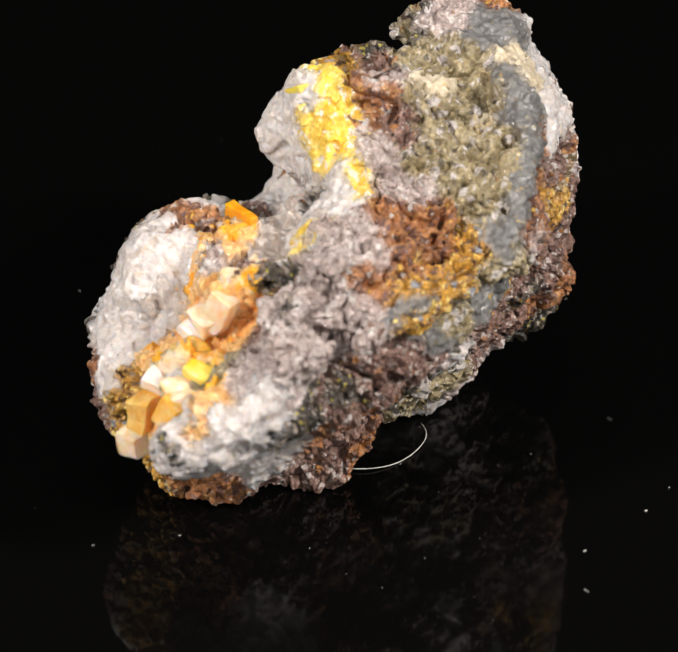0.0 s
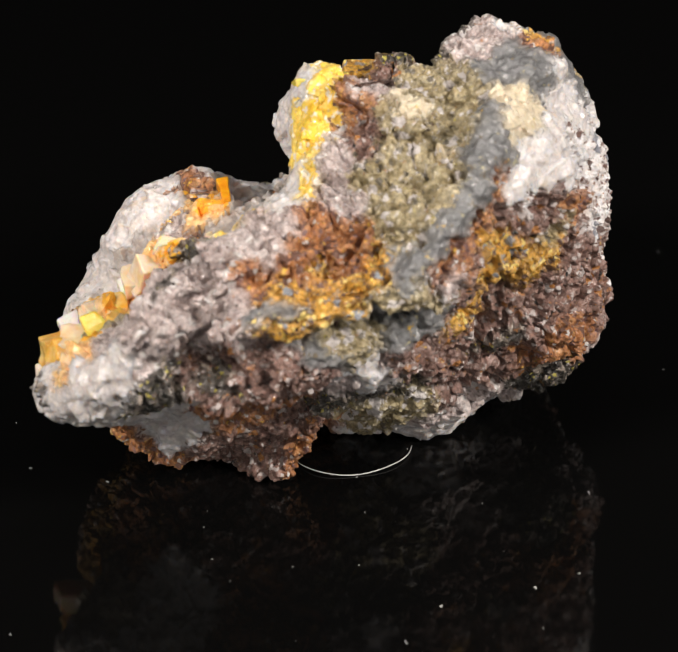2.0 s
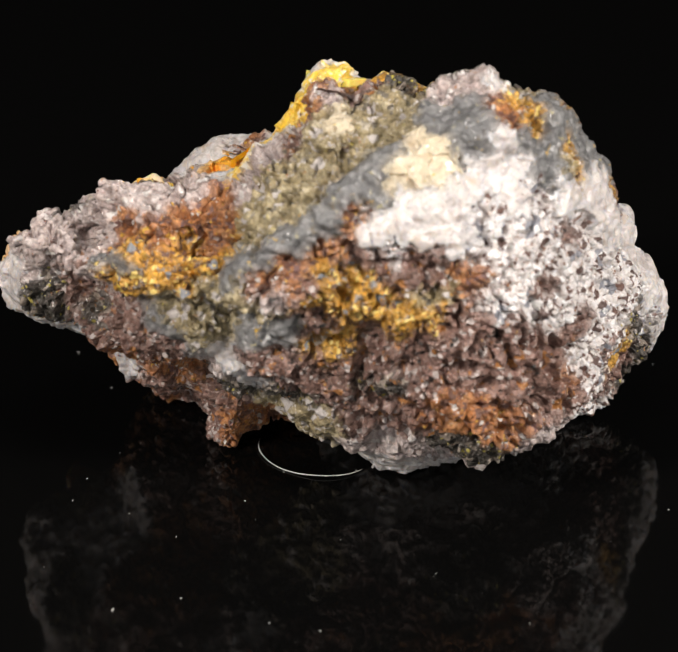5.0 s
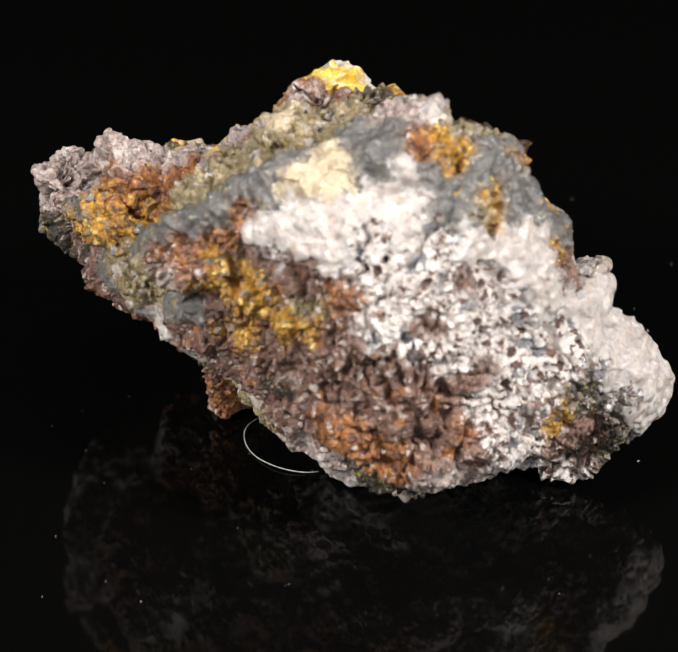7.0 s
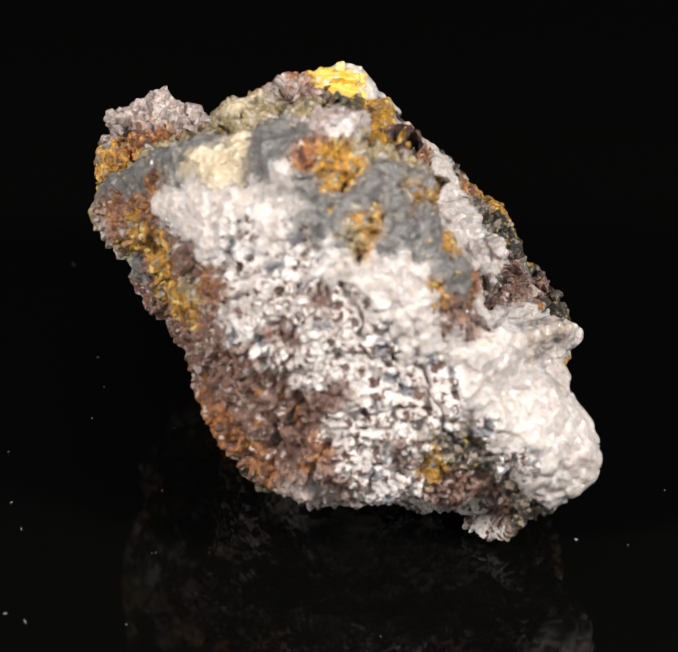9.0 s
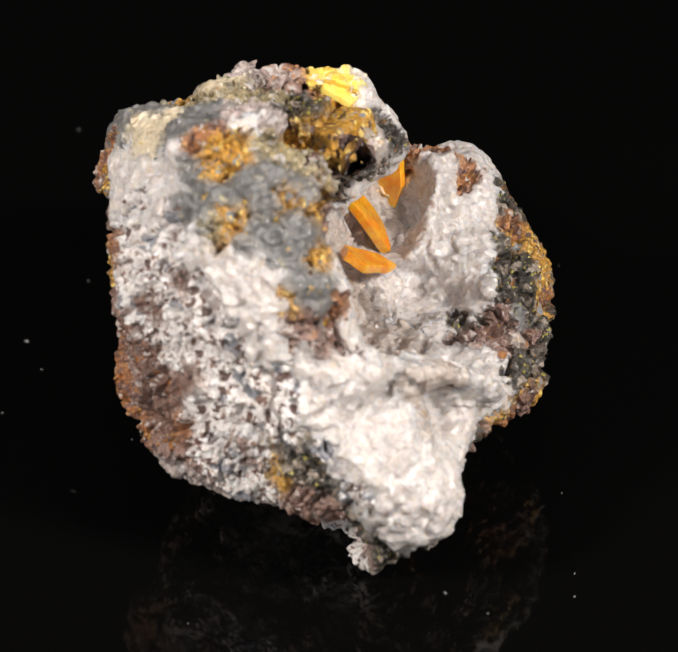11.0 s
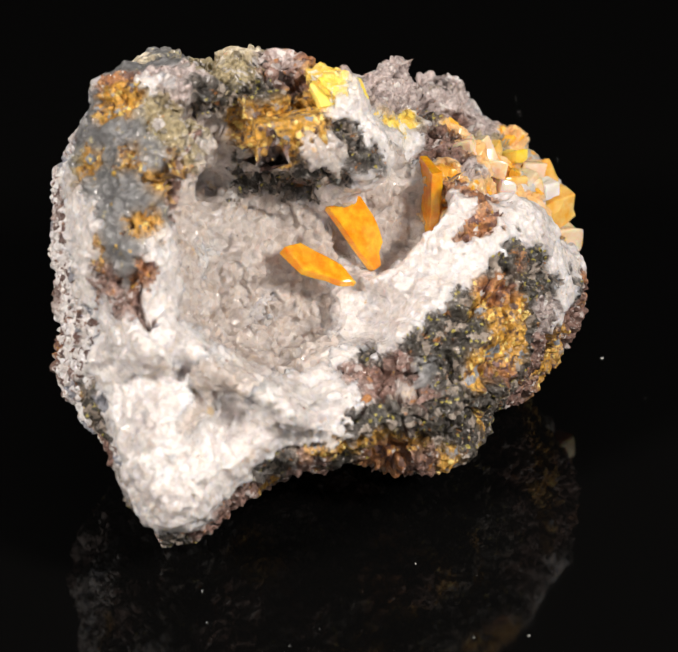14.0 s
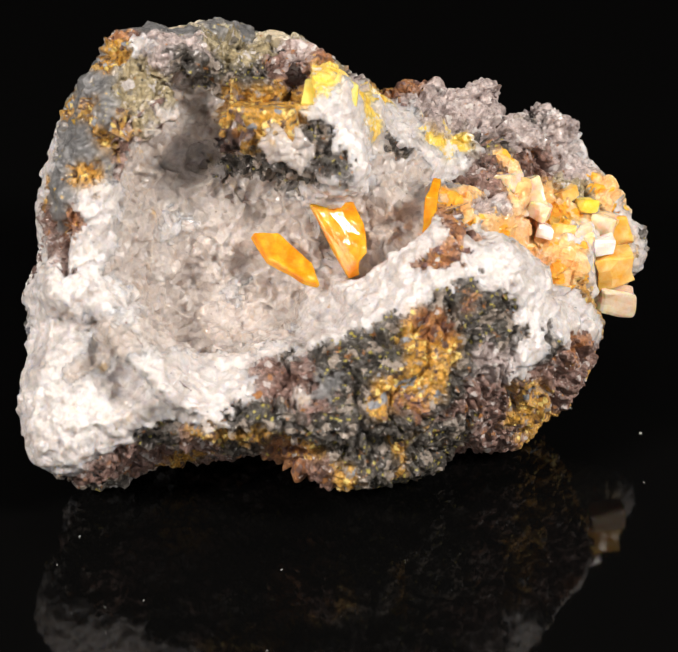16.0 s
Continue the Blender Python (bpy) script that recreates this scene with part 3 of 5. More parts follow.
    zone("white", 20.8, 9.6, 11.5, 0.6)
    zone("white", 19.4, 11.0, 11.8, 0.5)
    zone("white", 18.2, 12.1, 14.4, 0.5)
    zone("white", 21.0, 9.2, 12.3, 0.7)
    zone("white", 20.1, 10.1, 14.1, 0.6)
    zone("clear", 13.8, -2.1, 15.4, 1.2)
    zone("clear", -10.2, -5.0, 25.7, 1.6)
    zone("clear", -4.3, -1.3, 17.6, 1.3)
    zone("clear", -2.4, -4.3, 24.3, 0.6)
    zone("clear", -5.6, -1.9, 22.8, 0.6)
    zone("clear", -9.6, 1.1, 23.0, 1.6)
    zone("clear", -13.3, -5.6, 18.0, 1.2)
    zone("clear", -12.0, -4.9, 14.6, 1.5)
    zone("clear", -14.4, -12.1, 15.2, 1.2)
    zone("clear", -10.8, -3.8, 11.7, 1.5)
    zone("clear", -7.8, -2.1, 13.0, 1.2)
    zone("clear", -6.0, -1.8, 15.8, 0.9)
    zone("clear", -9.2, -2.0, 16.0, 1.)
    zone("clear", -11.7, -11.0, 14.2, 1.2)
    zone("clear", -16.0, -11.9, 12.2, 0.9)
    zone("clear", -8.3, -1.0, 18.1, 1.)
    zone("clear", -4.9, -2.8, 11.7, 1.)
    zone("clear", -7.3, -3.2, 11.3, 1.)
    zone("clear", 4.0, -0.7, 18.7, 1.)
    zone("clear", 6.4, 2.4, 19.8, 0.8)
    zone("clear", 4.0, 1.1, 20.2, 0.8)
    zone("clear", 4.0, -1.2, 15.4, 0.8)
    zone("clear", -12.5, -2.2, 19.8, 1.)
    zone("clear", -10.6, 0.1, 20.9, 1.)
    zone("clear", -3.2, -2.7, 11.7, 1.3)
    zone("clear", -3.5, -2.2, 14.4, 0.7)
    zone("clear", -5.1, -6.9, 11.0, 1.3)
    zone("clear", -2.9, -7.4, 11.6, 1.)
    zone("clear", -15.0, -10.1, 13.9, 1.)
    zone("clear", -14.6, -11.3, 14.3, 0.9)
    zone("clear", 7.2, 1.5, 18.2, 0.6)
    zone("clear", 6.9, -0.4, 18.7, 0.8)
    zone("clear", -9.4, -2.2, 16.0, 0.7)
    zone("clear", -10.6, -0.6, 19.6, 0.7)
    zone("clear", -5.7, -1.8, 14.1, 0.6)
    zone("clear", -9.4, -3.7, 11.1, 0.7)
    zone("clear", -4.6, -3.0, 11.2, 0.5)
    zone("clear", -2.1, -13.4, 11.2, 0.7)
    zone("rust", 7.8, 9.7, 8.1, 1.6)
    zone("rust", -17.3, -7.1, 20.5, 0.6)
    zone("rust", -0.5, 2.7, 27.8, 0.7)
    zone("rust", 6.6, -11.7, 14.6, 0.6)
    zone("rust", 16.7, -6.4, 10.0, 0.7)
    zone("rust", 8.8, -10.7, 15.3, 0.5)
    zone("rust", -15.7, 8.5, 8.5, 0.7)
    zone("rust", 4.0, -14.6, 10.8, 0.7)
    zone("rust", 6.1, -12.0, 14.6, 0.5)
    zone("rust", -2.5, -13.6, 5.8, 0.6)
    zone("rust", 7.5, -7.1, 18.2, 0.8)
    zone("rust", -13.5, 10.1, 9.9, 0.9)
    zone("rust", -16.1, 7.9, 8.4, 0.7)
    zone("rust", -18.9, 3.6, 10.7, 0.7)
    zone("rust", -7.4, 12.5, 23.9, 0.25)
    zone("rust", -6.1, 13.5, 22.6, 0.25)
    zone("rust", -13.9, 3.9, 29.1, 0.5)
    zone("rust", 5.7, 11.6, 21.7, 1.)
    zone("rust", 2.9, 11.5, 21.3, 0.8)
    zone("rust", 9.2, 12.1, 20.6, 0.6)
    zone("rust", 3.7, 7.4, 3.6, 0.7)
    zone("rust", -13.9, 3.8, 29.2, 0.6)
    zone("rust", 4.4, 11.6, 21.3, 1.1)
    zone("rust", 3.8, 9.1, 21.9, 0.9)
    zone("rust", 5.6, 12.8, 19.9, 0.8)
    zone("rust", 6.5, 12.7, 21.1, 0.7)
    zone("rust", -14.0, 10.1, 20.0, 0.5)
    zone("rust", -12.8, 10.4, 10.5, 0.9)
    zone("rust", -15.5, 8.7, 9.0, 0.7)
    zone("rust", -10.8, 9.9, 9.0, 0.6)
    zone("rust", 8.1, -3.9, 18.9, 0.6)
    zone("rust", 8.5, 7.5, 6.7, 0.7)
    zone("rust", 5.0, 7.8, 3.4, 0.9)
    zone("rust", 8.9, -4.5, 18.4, 0.5)
    zone("rust", 0.0, 4.3, 26.9, 0.7)
    zone("rust", 3.4, 10.0, 21.6, 0.7)
    zone("rust", 2.8, 12.3, 20.3, 0.7)
    zone("rust", -4.4, 15.1, 20.3, 0.9)
    zone("rust", -2.1, 15.9, 19.9, 0.7)
    zone("rust", 15.6, 2.4, 3.7, 0.7)
    zone("rust", 12.4, 11.7, 10.8, 0.6)
    zone("rust", -17.7, -6.7, 20.2, 0.35)
    zone("rust", 8.6, -10.7, 15.4, 0.3)
    zone("ochre", 17.4, -1.6, 4.9, 1.)
    zone("ochre", -4.8, -1.6, 25.6, 1.6)
    zone("ochre", -3.1, -1.8, 26.3, 1.3)
    zone("ochre", -9.4, -9.6, 3.4, 0.7)
    zone("ochre", -14.0, 0.6, 28.6, 0.7)
    zone("ochre", -13.5, -4.8, 25.9, 0.7)
    zone("ochre", -16.9, -4.9, 23.2, 0.5)
    zone("ochre", 6.0, -12.8, 14.0, 1.)
    zone("ochre", 4.5, -14.0, 12.4, 1.1)
    zone("ochre", 3.7, -14.6, 10.9, 0.8)
    zone("ochre", 14.0, -7.9, 6.6, 0.9)
    zone("ochre", 12.6, -8.1, 5.7, 0.7)
    zone("ochre", -2.0, -13.9, 6.7, 0.3)
    zone("ochre", 0.3, -14.7, 5.6, 0.3)
    zone("ochre", 4.6, -13.1, 5.6, 0.3)
    zone("ochre", -4.8, -14.9, 8.5, 0.25)
    zone("ochre", -7.9, -14.6, 7.8, 0.25)
    zone("ochre", 13.6, -6.5, 3.3, 0.3)
    zone("ochre", -14.4, 1.1, 28.6, 0.9)
    zone("ochre", -16.1, -3.3, 26.1, 0.4)
    zone("ochre", -15.5, 2.1, 27.7, 0.4)
    zone("ochre", -18.8, -3.4, 21.1, 0.35)
    zone("ochre", -17.3, -4.1, 23.3, 0.3)
    zone("ochre", -20.2, -3.7, 9.1, 0.5)
    zone("ochre", -5.9, 13.2, 18.3, 0.9)
    zone("ochre", -8.6, 12.4, 18.2, 1.1)
    zone("ochre", -12.2, 11.3, 18.2, 0.7)
    zone("ochre", -5.8, 11.3, 14.0, 0.6)
    zone("ochre", -14.7, 0.7, 28.2, 0.8)
    zone("ochre", -17.1, 0.9, 25.8, 0.6)
    zone("ochre", -20.1, -3.5, 8.7, 0.7)
    zone("ochre", 7.9, 14.0, 19.9, 0.6)
    zone("ochre", 3.0, 14.8, 20.0, 0.8)
    zone("ochre", 7.3, 15.4, 18.3, 0.5)
    zone("ochre", 4.8, 12.2, 20.0, 0.6)
    zone("ochre", -4.0, 10.2, 25.2, 0.4)
    zone("ochre", 3.5, 15.0, 19.7, 0.9)
    zone("ochre", 7.7, 15.3, 18.3, 0.5)
    zone("ochre", 2.2, 13.0, 20.0, 0.6)
    zone("ochre", 4.5, 15.5, 18.7, 0.6)
    zone("ochre", -6.7, 12.9, 18.5, 1.)
    zone("ochre", -9.0, 12.1, 17.9, 0.8)
    zone("ochre", -5.3, 14.6, 20.2, 0.4)
    zone("ochre", 5.5, 15.0, 19.6, 0.7)
    zone("ochre", 18.1, -1.6, 10.7, 0.5)
    zone("ochre", 18.3, -0.8, 7.7, 0.5)
    zone("ochre", -14.3, -4.7, 25.7, 0.45)
    zone("ochre", -16.4, -2.9, 25.9, 0.4)
    zone("ochre", -17.4, -0.2, 25.4, 0.25)
    zone("ochre", -17.0, -4.6, 23.4, 0.3)
    zone("ochre", 5.3, -12.2, 14.6, 0.6)
    zone("ochre", 6.2, -13.8, 12.3, 0.6)
    zone("ochre", -14.3, 0.6, 28.4, 0.6)
    zone("ochre", -16.2, -3.1, 26.1, 0.3)
    zone("ochre", -17.6, 0.4, 25.1, 0.5)
    zone("ochre", -18.7, -3.7, 21.3, 0.25)
    zone("ochre", -20.0, -3.3, 8.6, 0.5)
    zone("ochre", -18.1, 5.0, 10.9, 0.3)
    zone("ochre", 18.5, -1.4, 9.7, 0.4)
    zone("host", 7.8, 6.9, 3.9, 1.6)
    zone("host", 13.7, 13.9, 14.2, 1.6)
    zone("host", 8.6, 6.6, 3.7, 1.2)
    zone("host", -1.6, 12.2, 11.8, 1.5)
    zone("host", -18.2, -6.2, 4.6, 1.6)
    zone("host", 11.6, 14.2, 14.4, 0.9)
    zone("host", -8.1, 9.3, 8.4, 1.6)
    zone("host", 15.7, -6.5, 7.2, 1.5)
    zone("host", -8.7, -10.4, 4.5, 1.5)
    zone("host", -14.5, -11.6, 3.7, 1.)
    zone("host", 10.3, 2.5, 18.6, 0.9)
    zone("host", -9.3, -10.5, 4.4, 1.3)
    zone("host", 16.5, -5.8, 8.0, 1.2)
    zone("host", 10.5, -9.6, 5.3, 1.5)
    zone("host", 0.0, 5.9, 25.6, 0.6)
    zone("host", 14.4, 7.3, 16.4, 0.5)
    zone("host", -0.9, -14.5, 5.6, 0.5)
    zone("host", -18.0, -7.1, 17.9, 0.7)
    zone("host", -12.9, -5.2, 24.5, 0.5)
    zone("host", -3.1, 1.4, 28.1, 0.9)
    zone("host", -4.7, -10.8, 11.7, 0.8)
    zone("host", -3.6, -13.1, 11.4, 0.9)
    zone("host", 9.4, -11.6, 8.9, 1.)
    zone("host", 15.1, -7.9, 9.3, 0.9)
    zone("host", 12.1, -7.0, 3.3, 0.6)
    zone("host", -9.1, -13.6, 6.8, 0.5)
    zone("host", -18.4, 3.6, 20.5, 0.7)
    zone("host", -17.9, 5.9, 18.1, 0.7)
    zone("host", -19.0, 3.0, 13.7, 0.7)
    zone("host", -19.8, -1.0, 9.0, 0.7)
    zone("host", -17.8, 5.8, 11.3, 0.9)
    zone("host", -19.4, 3.7, 8.8, 0.8)
    zone("host", -18.9, -4.6, 19.7, 0.6)
    zone("host", -1.6, -14.7, 11.1, 0.6)
    zone("host", -17.4, -7.4, 18.0, 0.5)
    zone("host", -12.3, 10.7, 12.9, 1.2)
    zone("host", -14.6, 9.1, 13.8, 1.2)
    zone("host", -16.8, 7.4, 12.8, 1.1)
    zone("host", -18.2, 5.0, 10.4, 1.)
    zone("host", -17.5, 6.3, 14.2, 0.9)
    zone("host", -10.5, 11.2, 13.0, 1.)
    zone("host", -8.1, 12.5, 21.1, 0.8)
    zone("host", -4.9, 14.8, 19.9, 0.7)
    zone("host", -10.6, 11.6, 21.4, 0.6)
    zone("host", -14.1, 10.2, 17.0, 0.8)
    zone("host", -19.9, -5.9, 7.9, 0.5)
    zone("host", -3.0, 11.2, 10.5, 0.9)
    zone("host", -8.7, 12.2, 20.8, 0.8)
    zone("host", -11.4, 11.3, 20.8, 0.7)
    zone("host", -14.1, 9.9, 15.2, 1.2)
    zone("host", -16.2, 7.9, 11.9, 1.2)
    zone("host", -11.4, 10.9, 13.9, 1.)
    zone("host", -17.4, 6.5, 14.5, 1.)
    zone("host", -7.2, 11.0, 13.3, 0.9)
    zone("host", -18.0, 5.6, 9.7, 0.9)
    zone("host", 10.0, 13.5, 14.2, 0.8)
    zone("host", 6.4, 14.5, 12.8, 0.8)
    zone("host", -5.0, 9.7, 7.6, 0.8)
    zone("host", -2.3, 11.0, 9.9, 0.8)
    zone("host", -5.3, 13.1, 15.9, 0.6)
    zone("host", -7.0, 11.0, 12.9, 1.)
    zone("host", -10.5, 10.5, 10.2, 0.9)
    zone("host", 12.4, 12.0, 11.6, 0.8)
    zone("host", 11.1, 6.8, 4.8, 0.7)
    zone("host", 5.6, 7.6, 5.2, 0.7)
    zone("host", -2.1, -12.9, 11.5, 0.9)
    zone("host", 0.8, -14.0, 10.9, 0.5)
    zone("host", -6.0, -5.8, 1.3, 0.5)
    zone("host", -13.9, -12.4, 4.8, 0.4)
    zone("host", -17.5, 6.2, 14.2, 0.7)
    zone("host", -16.4, 8.2, 16.9, 0.6)
    zone("host", -18.2, 4.1, 12.5, 0.6)
    zone("host", -19.6, -5.1, 7.1, 0.5)
    zone("grey", -11.2, 4.4, 28.8, 0.9)
    zone("grey", -14.6, -3.6, 26.9, 0.9)
    zone("grey", -17.4, -2.2, 24.7, 1.)
    zone("grey", -17.9, -5.3, 22.1, 1.)
    zone("grey", -14.7, -1.8, 27.9, 1.)
    zone("grey", -17.9, -6.4, 20.5, 0.7)
    zone("grey", -16.4, -4.0, 24.3, 0.7)
    zone("grey", -0.5, -13.8, 11.5, 0.7)
    zone("grey", -16.5, 1.0, 26.8, 1.1)
    zone("grey", -16.5, -3.5, 24.8, 1.2)
    zone("grey", -17.7, -4.4, 22.6, 1.)
    zone("grey", -17.2, 2.2, 25.4, 0.8)
    zone("grey", -17.8, -5.6, 21.8, 0.7)
    zone("grey", -15.7, 3.6, 27.1, 0.7)
    zone("grey", -11.9, 6.3, 27.4, 0.55)
    zone("grey", -13.0, 5.6, 28.2, 0.55)
    zone("grey", -7.0, 11.0, 25.3, 0.6)
    zone("grey", -5.9, 12.6, 24.3, 0.6)
    zone("grey", -4.5, 13.5, 22.9, 0.6)
    zone("grey", -2.3, 14.2, 21.4, 0.6)
    zone("grey", -16.3, 2.9, 26.3, 0.9)
    zone("grey", -16.8, -2.2, 25.8, 0.8)
    zone("grey", -18.4, -4.4, 21.9, 0.7)
    zone("grey", -17.5, -3.2, 23.8, 0.6)
    zone("grey", 8.4, 14.8, 19.3, 0.4)
    zone("grey", -2.3, 13.5, 15.1, 0.5)
    zone("grey", -12.7, 5.1, 28.5, 0.6)
    zone("grey", -11.2, 6.2, 27.4, 0.5)
    zone("grey", -8.2, 8.5, 26.8, 0.4)
    zone("grey", -7.4, 10.7, 25.4, 0.5)
    zone("grey", -6.0, 12.3, 24.6, 0.5)
    zone("grey", -4.8, 13.3, 23.5, 0.5)
    zone("grey", -3.2, 13.8, 22.4, 0.5)
    zone("grey", -1.4, 14.6, 20.8, 0.6)
    zone("grey", -0.4, 15.2, 20.2, 0.4)
    zone("grey", 8.1, 14.5, 19.7, 0.5)
    zone("grey", 5.6, 15.1, 15.1, 0.7)
    zone("grey", -0.6, 13.5, 14.8, 0.6)
    zone("grey", -5.7, 13.2, 23.6, 0.8)
    zone("grey", -2.7, 13.5, 22.3, 0.8)
    zone("grey", -0.9, 14.0, 21.0, 0.7)
    zone("grey", 8.1, 14.8, 19.4, 0.5)
    zone("grey", -8.7, 5.0, 28.5, 0.8)
    zone("grey", -17.6, -3.7, 23.4, 0.6)
    zone("grey", -18.5, -4.6, 21.4, 0.5)
    zone("grey", -14.8, -1.8, 27.8, 0.7)
    zone("grey", -15.8, -4.6, 24.1, 0.4)
    zone("grey", -16.5, -0.6, 27.1, 0.6)
    zone("grey", -16.9, 2.6, 25.8, 0.6)
    zone("grey", -18.5, -4.1, 21.8, 0.6)
    zone("grey", -17.3, -2.6, 24.3, 0.6)
    zone("grey", -15.0, -0.1, 28.2, 0.4)
    zone("dark", -1.4, 10.5, 8.4, 1.6)
    zone("dark", -13.0, 7.8, 5.9, 1.2)
    zone("dark", 3.2, 10.2, 7.5, 1.2)
    zone("dark", -20.4, -5.4, 10.2, 1.5)
    zone("dark", -4.1, -10.1, 10.2, 0.7)
    zone("dark", 1.0, -15.6, 8.9, 1.6)
    zone("dark", -2.0, -15.4, 8.2, 1.6)
    zone("dark", 1.4, -15.5, 9.5, 1.3)
    zone("dark", -15.8, -10.7, 2.6, 0.8)
    zone("dark", -3.4, -10.3, 10.3, 1.3)
    zone("dark", 8.1, -9.9, 4.1, 1.2)
    zone("dark", 8.2, -12.4, 10.4, 1.)
    zone("dark", -6.2, -8.0, 2.4, 0.7)
    zone("dark", -8.6, 10.5, 10.9, 0.9)
    zone("dark", -9.6, 0.2, 29.4, 1.2)
    zone("dark", 0.8, -14.7, 6.7, 0.6)
    zone("dark", 3.1, -14.0, 5.5, 0.6)
    zone("dark", -6.0, -13.8, 6.7, 0.6)
    zone("dark", -10.8, -13.2, 6.9, 0.5)
    zone("dark", 6.0, -11.7, 5.3, 0.6)
    zone("dark", 9.0, -10.1, 5.6, 0.5)
    zone("dark", -3.3, -15.6, 9.3, 0.5)
    zone("dark", -8.0, 0.2, 28.1, 1.)
    zone("dark", -5.4, 0.0, 28.2, 0.8)
    zone("dark", -3.4, -4.5, 22.4, 0.8)
    zone("dark", -1.8, -4.2, 21.6, 0.6)
    zone("dark", -5.3, -0.8, 21.6, 0.5)
    zone("dark", 1.8, -12.3, 13.8, 0.9)
    zone("dark", 3.5, -11.7, 14.7, 0.8)
    zone("dark", 9.4, -10.8, 14.7, 0.8)
    zone("dark", 10.9, -10.1, 13.0, 0.8)
    zone("dark", 8.0, -10.3, 16.0, 0.6)
    zone("dark", 3.7, -15.0, 8.8, 0.8)
    zone("dark", -6.4, -14.8, 10.5, 0.6)
    zone("dark", -0.6, -4.0, 24.7, 0.3)
    zone("dark", 0.0, -4.9, 22.9, 0.4)
    zone("dark", 14.4, -8.4, 11.6, 0.35)
    zone("dark", 5.0, 2.7, 20.7, 0.2)
    zone("dark", -20.7, -10.6, 8.4, 0.28)
    zone("dark", -20.3, -7.2, 9.4, 0.28)
    zone("dark", -20.7, -5.0, 11.6, 0.35)
    zone("dark", 3.7, -13.4, 13.3, 1.)
    zone("dark", 7.6, -10.7, 15.6, 0.7)
    zone("dark", 1.1, -13.9, 10.8, 0.9)
    zone("dark", -4.4, -15.3, 11.1, 0.7)
    zone("dark", -20.7, -3.4, 12.0, 0.5)
    zone("dark", -20.8, -9.4, 8.1, 0.3)
    zone("dark", -20.3, -9.3, 5.5, 0.3)
    zone("dark", -20.2, -6.9, 8.6, 0.35)
    zone("dark", 15.2, 11.7, 12.2, 0.6)
    zone("dark", 15.4, 12.4, 14.5, 0.5)
    zone("dark", 15.7, 12.0, 12.8, 0.7)
    zone("dark", 12.1, 12.3, 12.7, 0.5)
    zone("dark", 12.0, 6.5, 19.2, 0.45)
    zone("dark", 14.2, 9.4, 19.6, 0.4)
    zone("dark", 22.3, 6.1, 12.2, 0.6)
    zone("dark", -0.4, -13.0, 13.8, 0.5)
    zone("dark", 1.6, -12.4, 13.4, 0.4)
    zone("dark", -2.9, -1.2, 20.5, 0.5)
    zone("dark", -0.4, -15.6, 9.4, 0.6)
    zone("dark", 3.3, -12.0, 14.5, 0.4)
    zone("dark", 9.4, -11.2, 13.5, 0.5)
    zone("dark", 12.0, -9.5, 13.1, 0.35)
    zone("olive", -6.5, 3.5, 28.2, 1.5)
    zone("olive", -12.1, -1.3, 27.7, 1.6)
    zone("olive", -12.2, -1.3, 27.6, 1.3)
    zone("olive", -10.5, -2.3, 26.5, 1.)
    zone("olive", -11.5, -4.9, 25.9, 0.7)
    zone("olive", -5.9, 8.2, 26.1, 0.8)
    zone("olive", 17.9, 6.9, 15.3, 0.5)
    zone("olive", -17.6, 1.1, 25.0, 0.6)
    zone("olive", -13.2, -2.7, 27.6, 0.8)
    zone("olive", -5.3, 6.2, 27.3, 1.)
    zone("olive", -4.6, 2.7, 27.9, 0.9)
    zone("olive", -3.8, 9.4, 25.4, 0.7)
    zone("olive", -3.9, 11.5, 24.7, 0.9)
    zone("olive", -2.8, 12.7, 23.5, 0.8)
    zone("olive", -3.9, 8.4, 25.5, 0.9)
    zone("olive", -5.3, 7.5, 27.1, 0.9)
    zone("olive", -4.9, 4.7, 27.6, 0.7)
    zone("olive", -7.9, 5.3, 28.1, 0.7)
    zone("olive", 3.0, 14.4, 16.7, 1.)
    zone("olive", 4.5, 14.9, 16.3, 0.7)
    zone("olive", -1.2, 15.7, 17.5, 0.7)
    zone("olive", -1.2, 16.0, 19.5, 0.6)
    zone("olive", -4.0, 8.4, 26.8, 1.)
    zone("olive", -2.2, 9.1, 24.8, 1.)
    zone("olive", -1.0, 11.8, 23.6, 1.)
    zone("olive", -0.6, 13.2, 21.9, 0.8)
    zone("olive", -3.8, 10.5, 25.0, 0.8)
    zone("olive", -5.4, 5.0, 27.1, 0.7)
    zone("olive", 1.3, 15.3, 17.9, 0.7)
    zone("olive", 2.1, 14.3, 15.3, 0.7)
    zone("olive", -12.2, 11.2, 18.3, 0.7)
    zone("olive", 0.6, 8.1, 5.8, 0.8)
    zone("olive", -2.6, 9.5, 6.9, 0.8)
    zone("olive", -2.0, 8.1, 25.2, 1.2)
    zone("olive", -0.8, 10.7, 24.0, 1.)
    zone("olive", -2.1, 7.3, 26.8, 0.8)
    zone("olive", 0.4, 8.4, 24.3, 0.8)
    zone("olive", -0.5, 12.8, 22.6, 0.8)
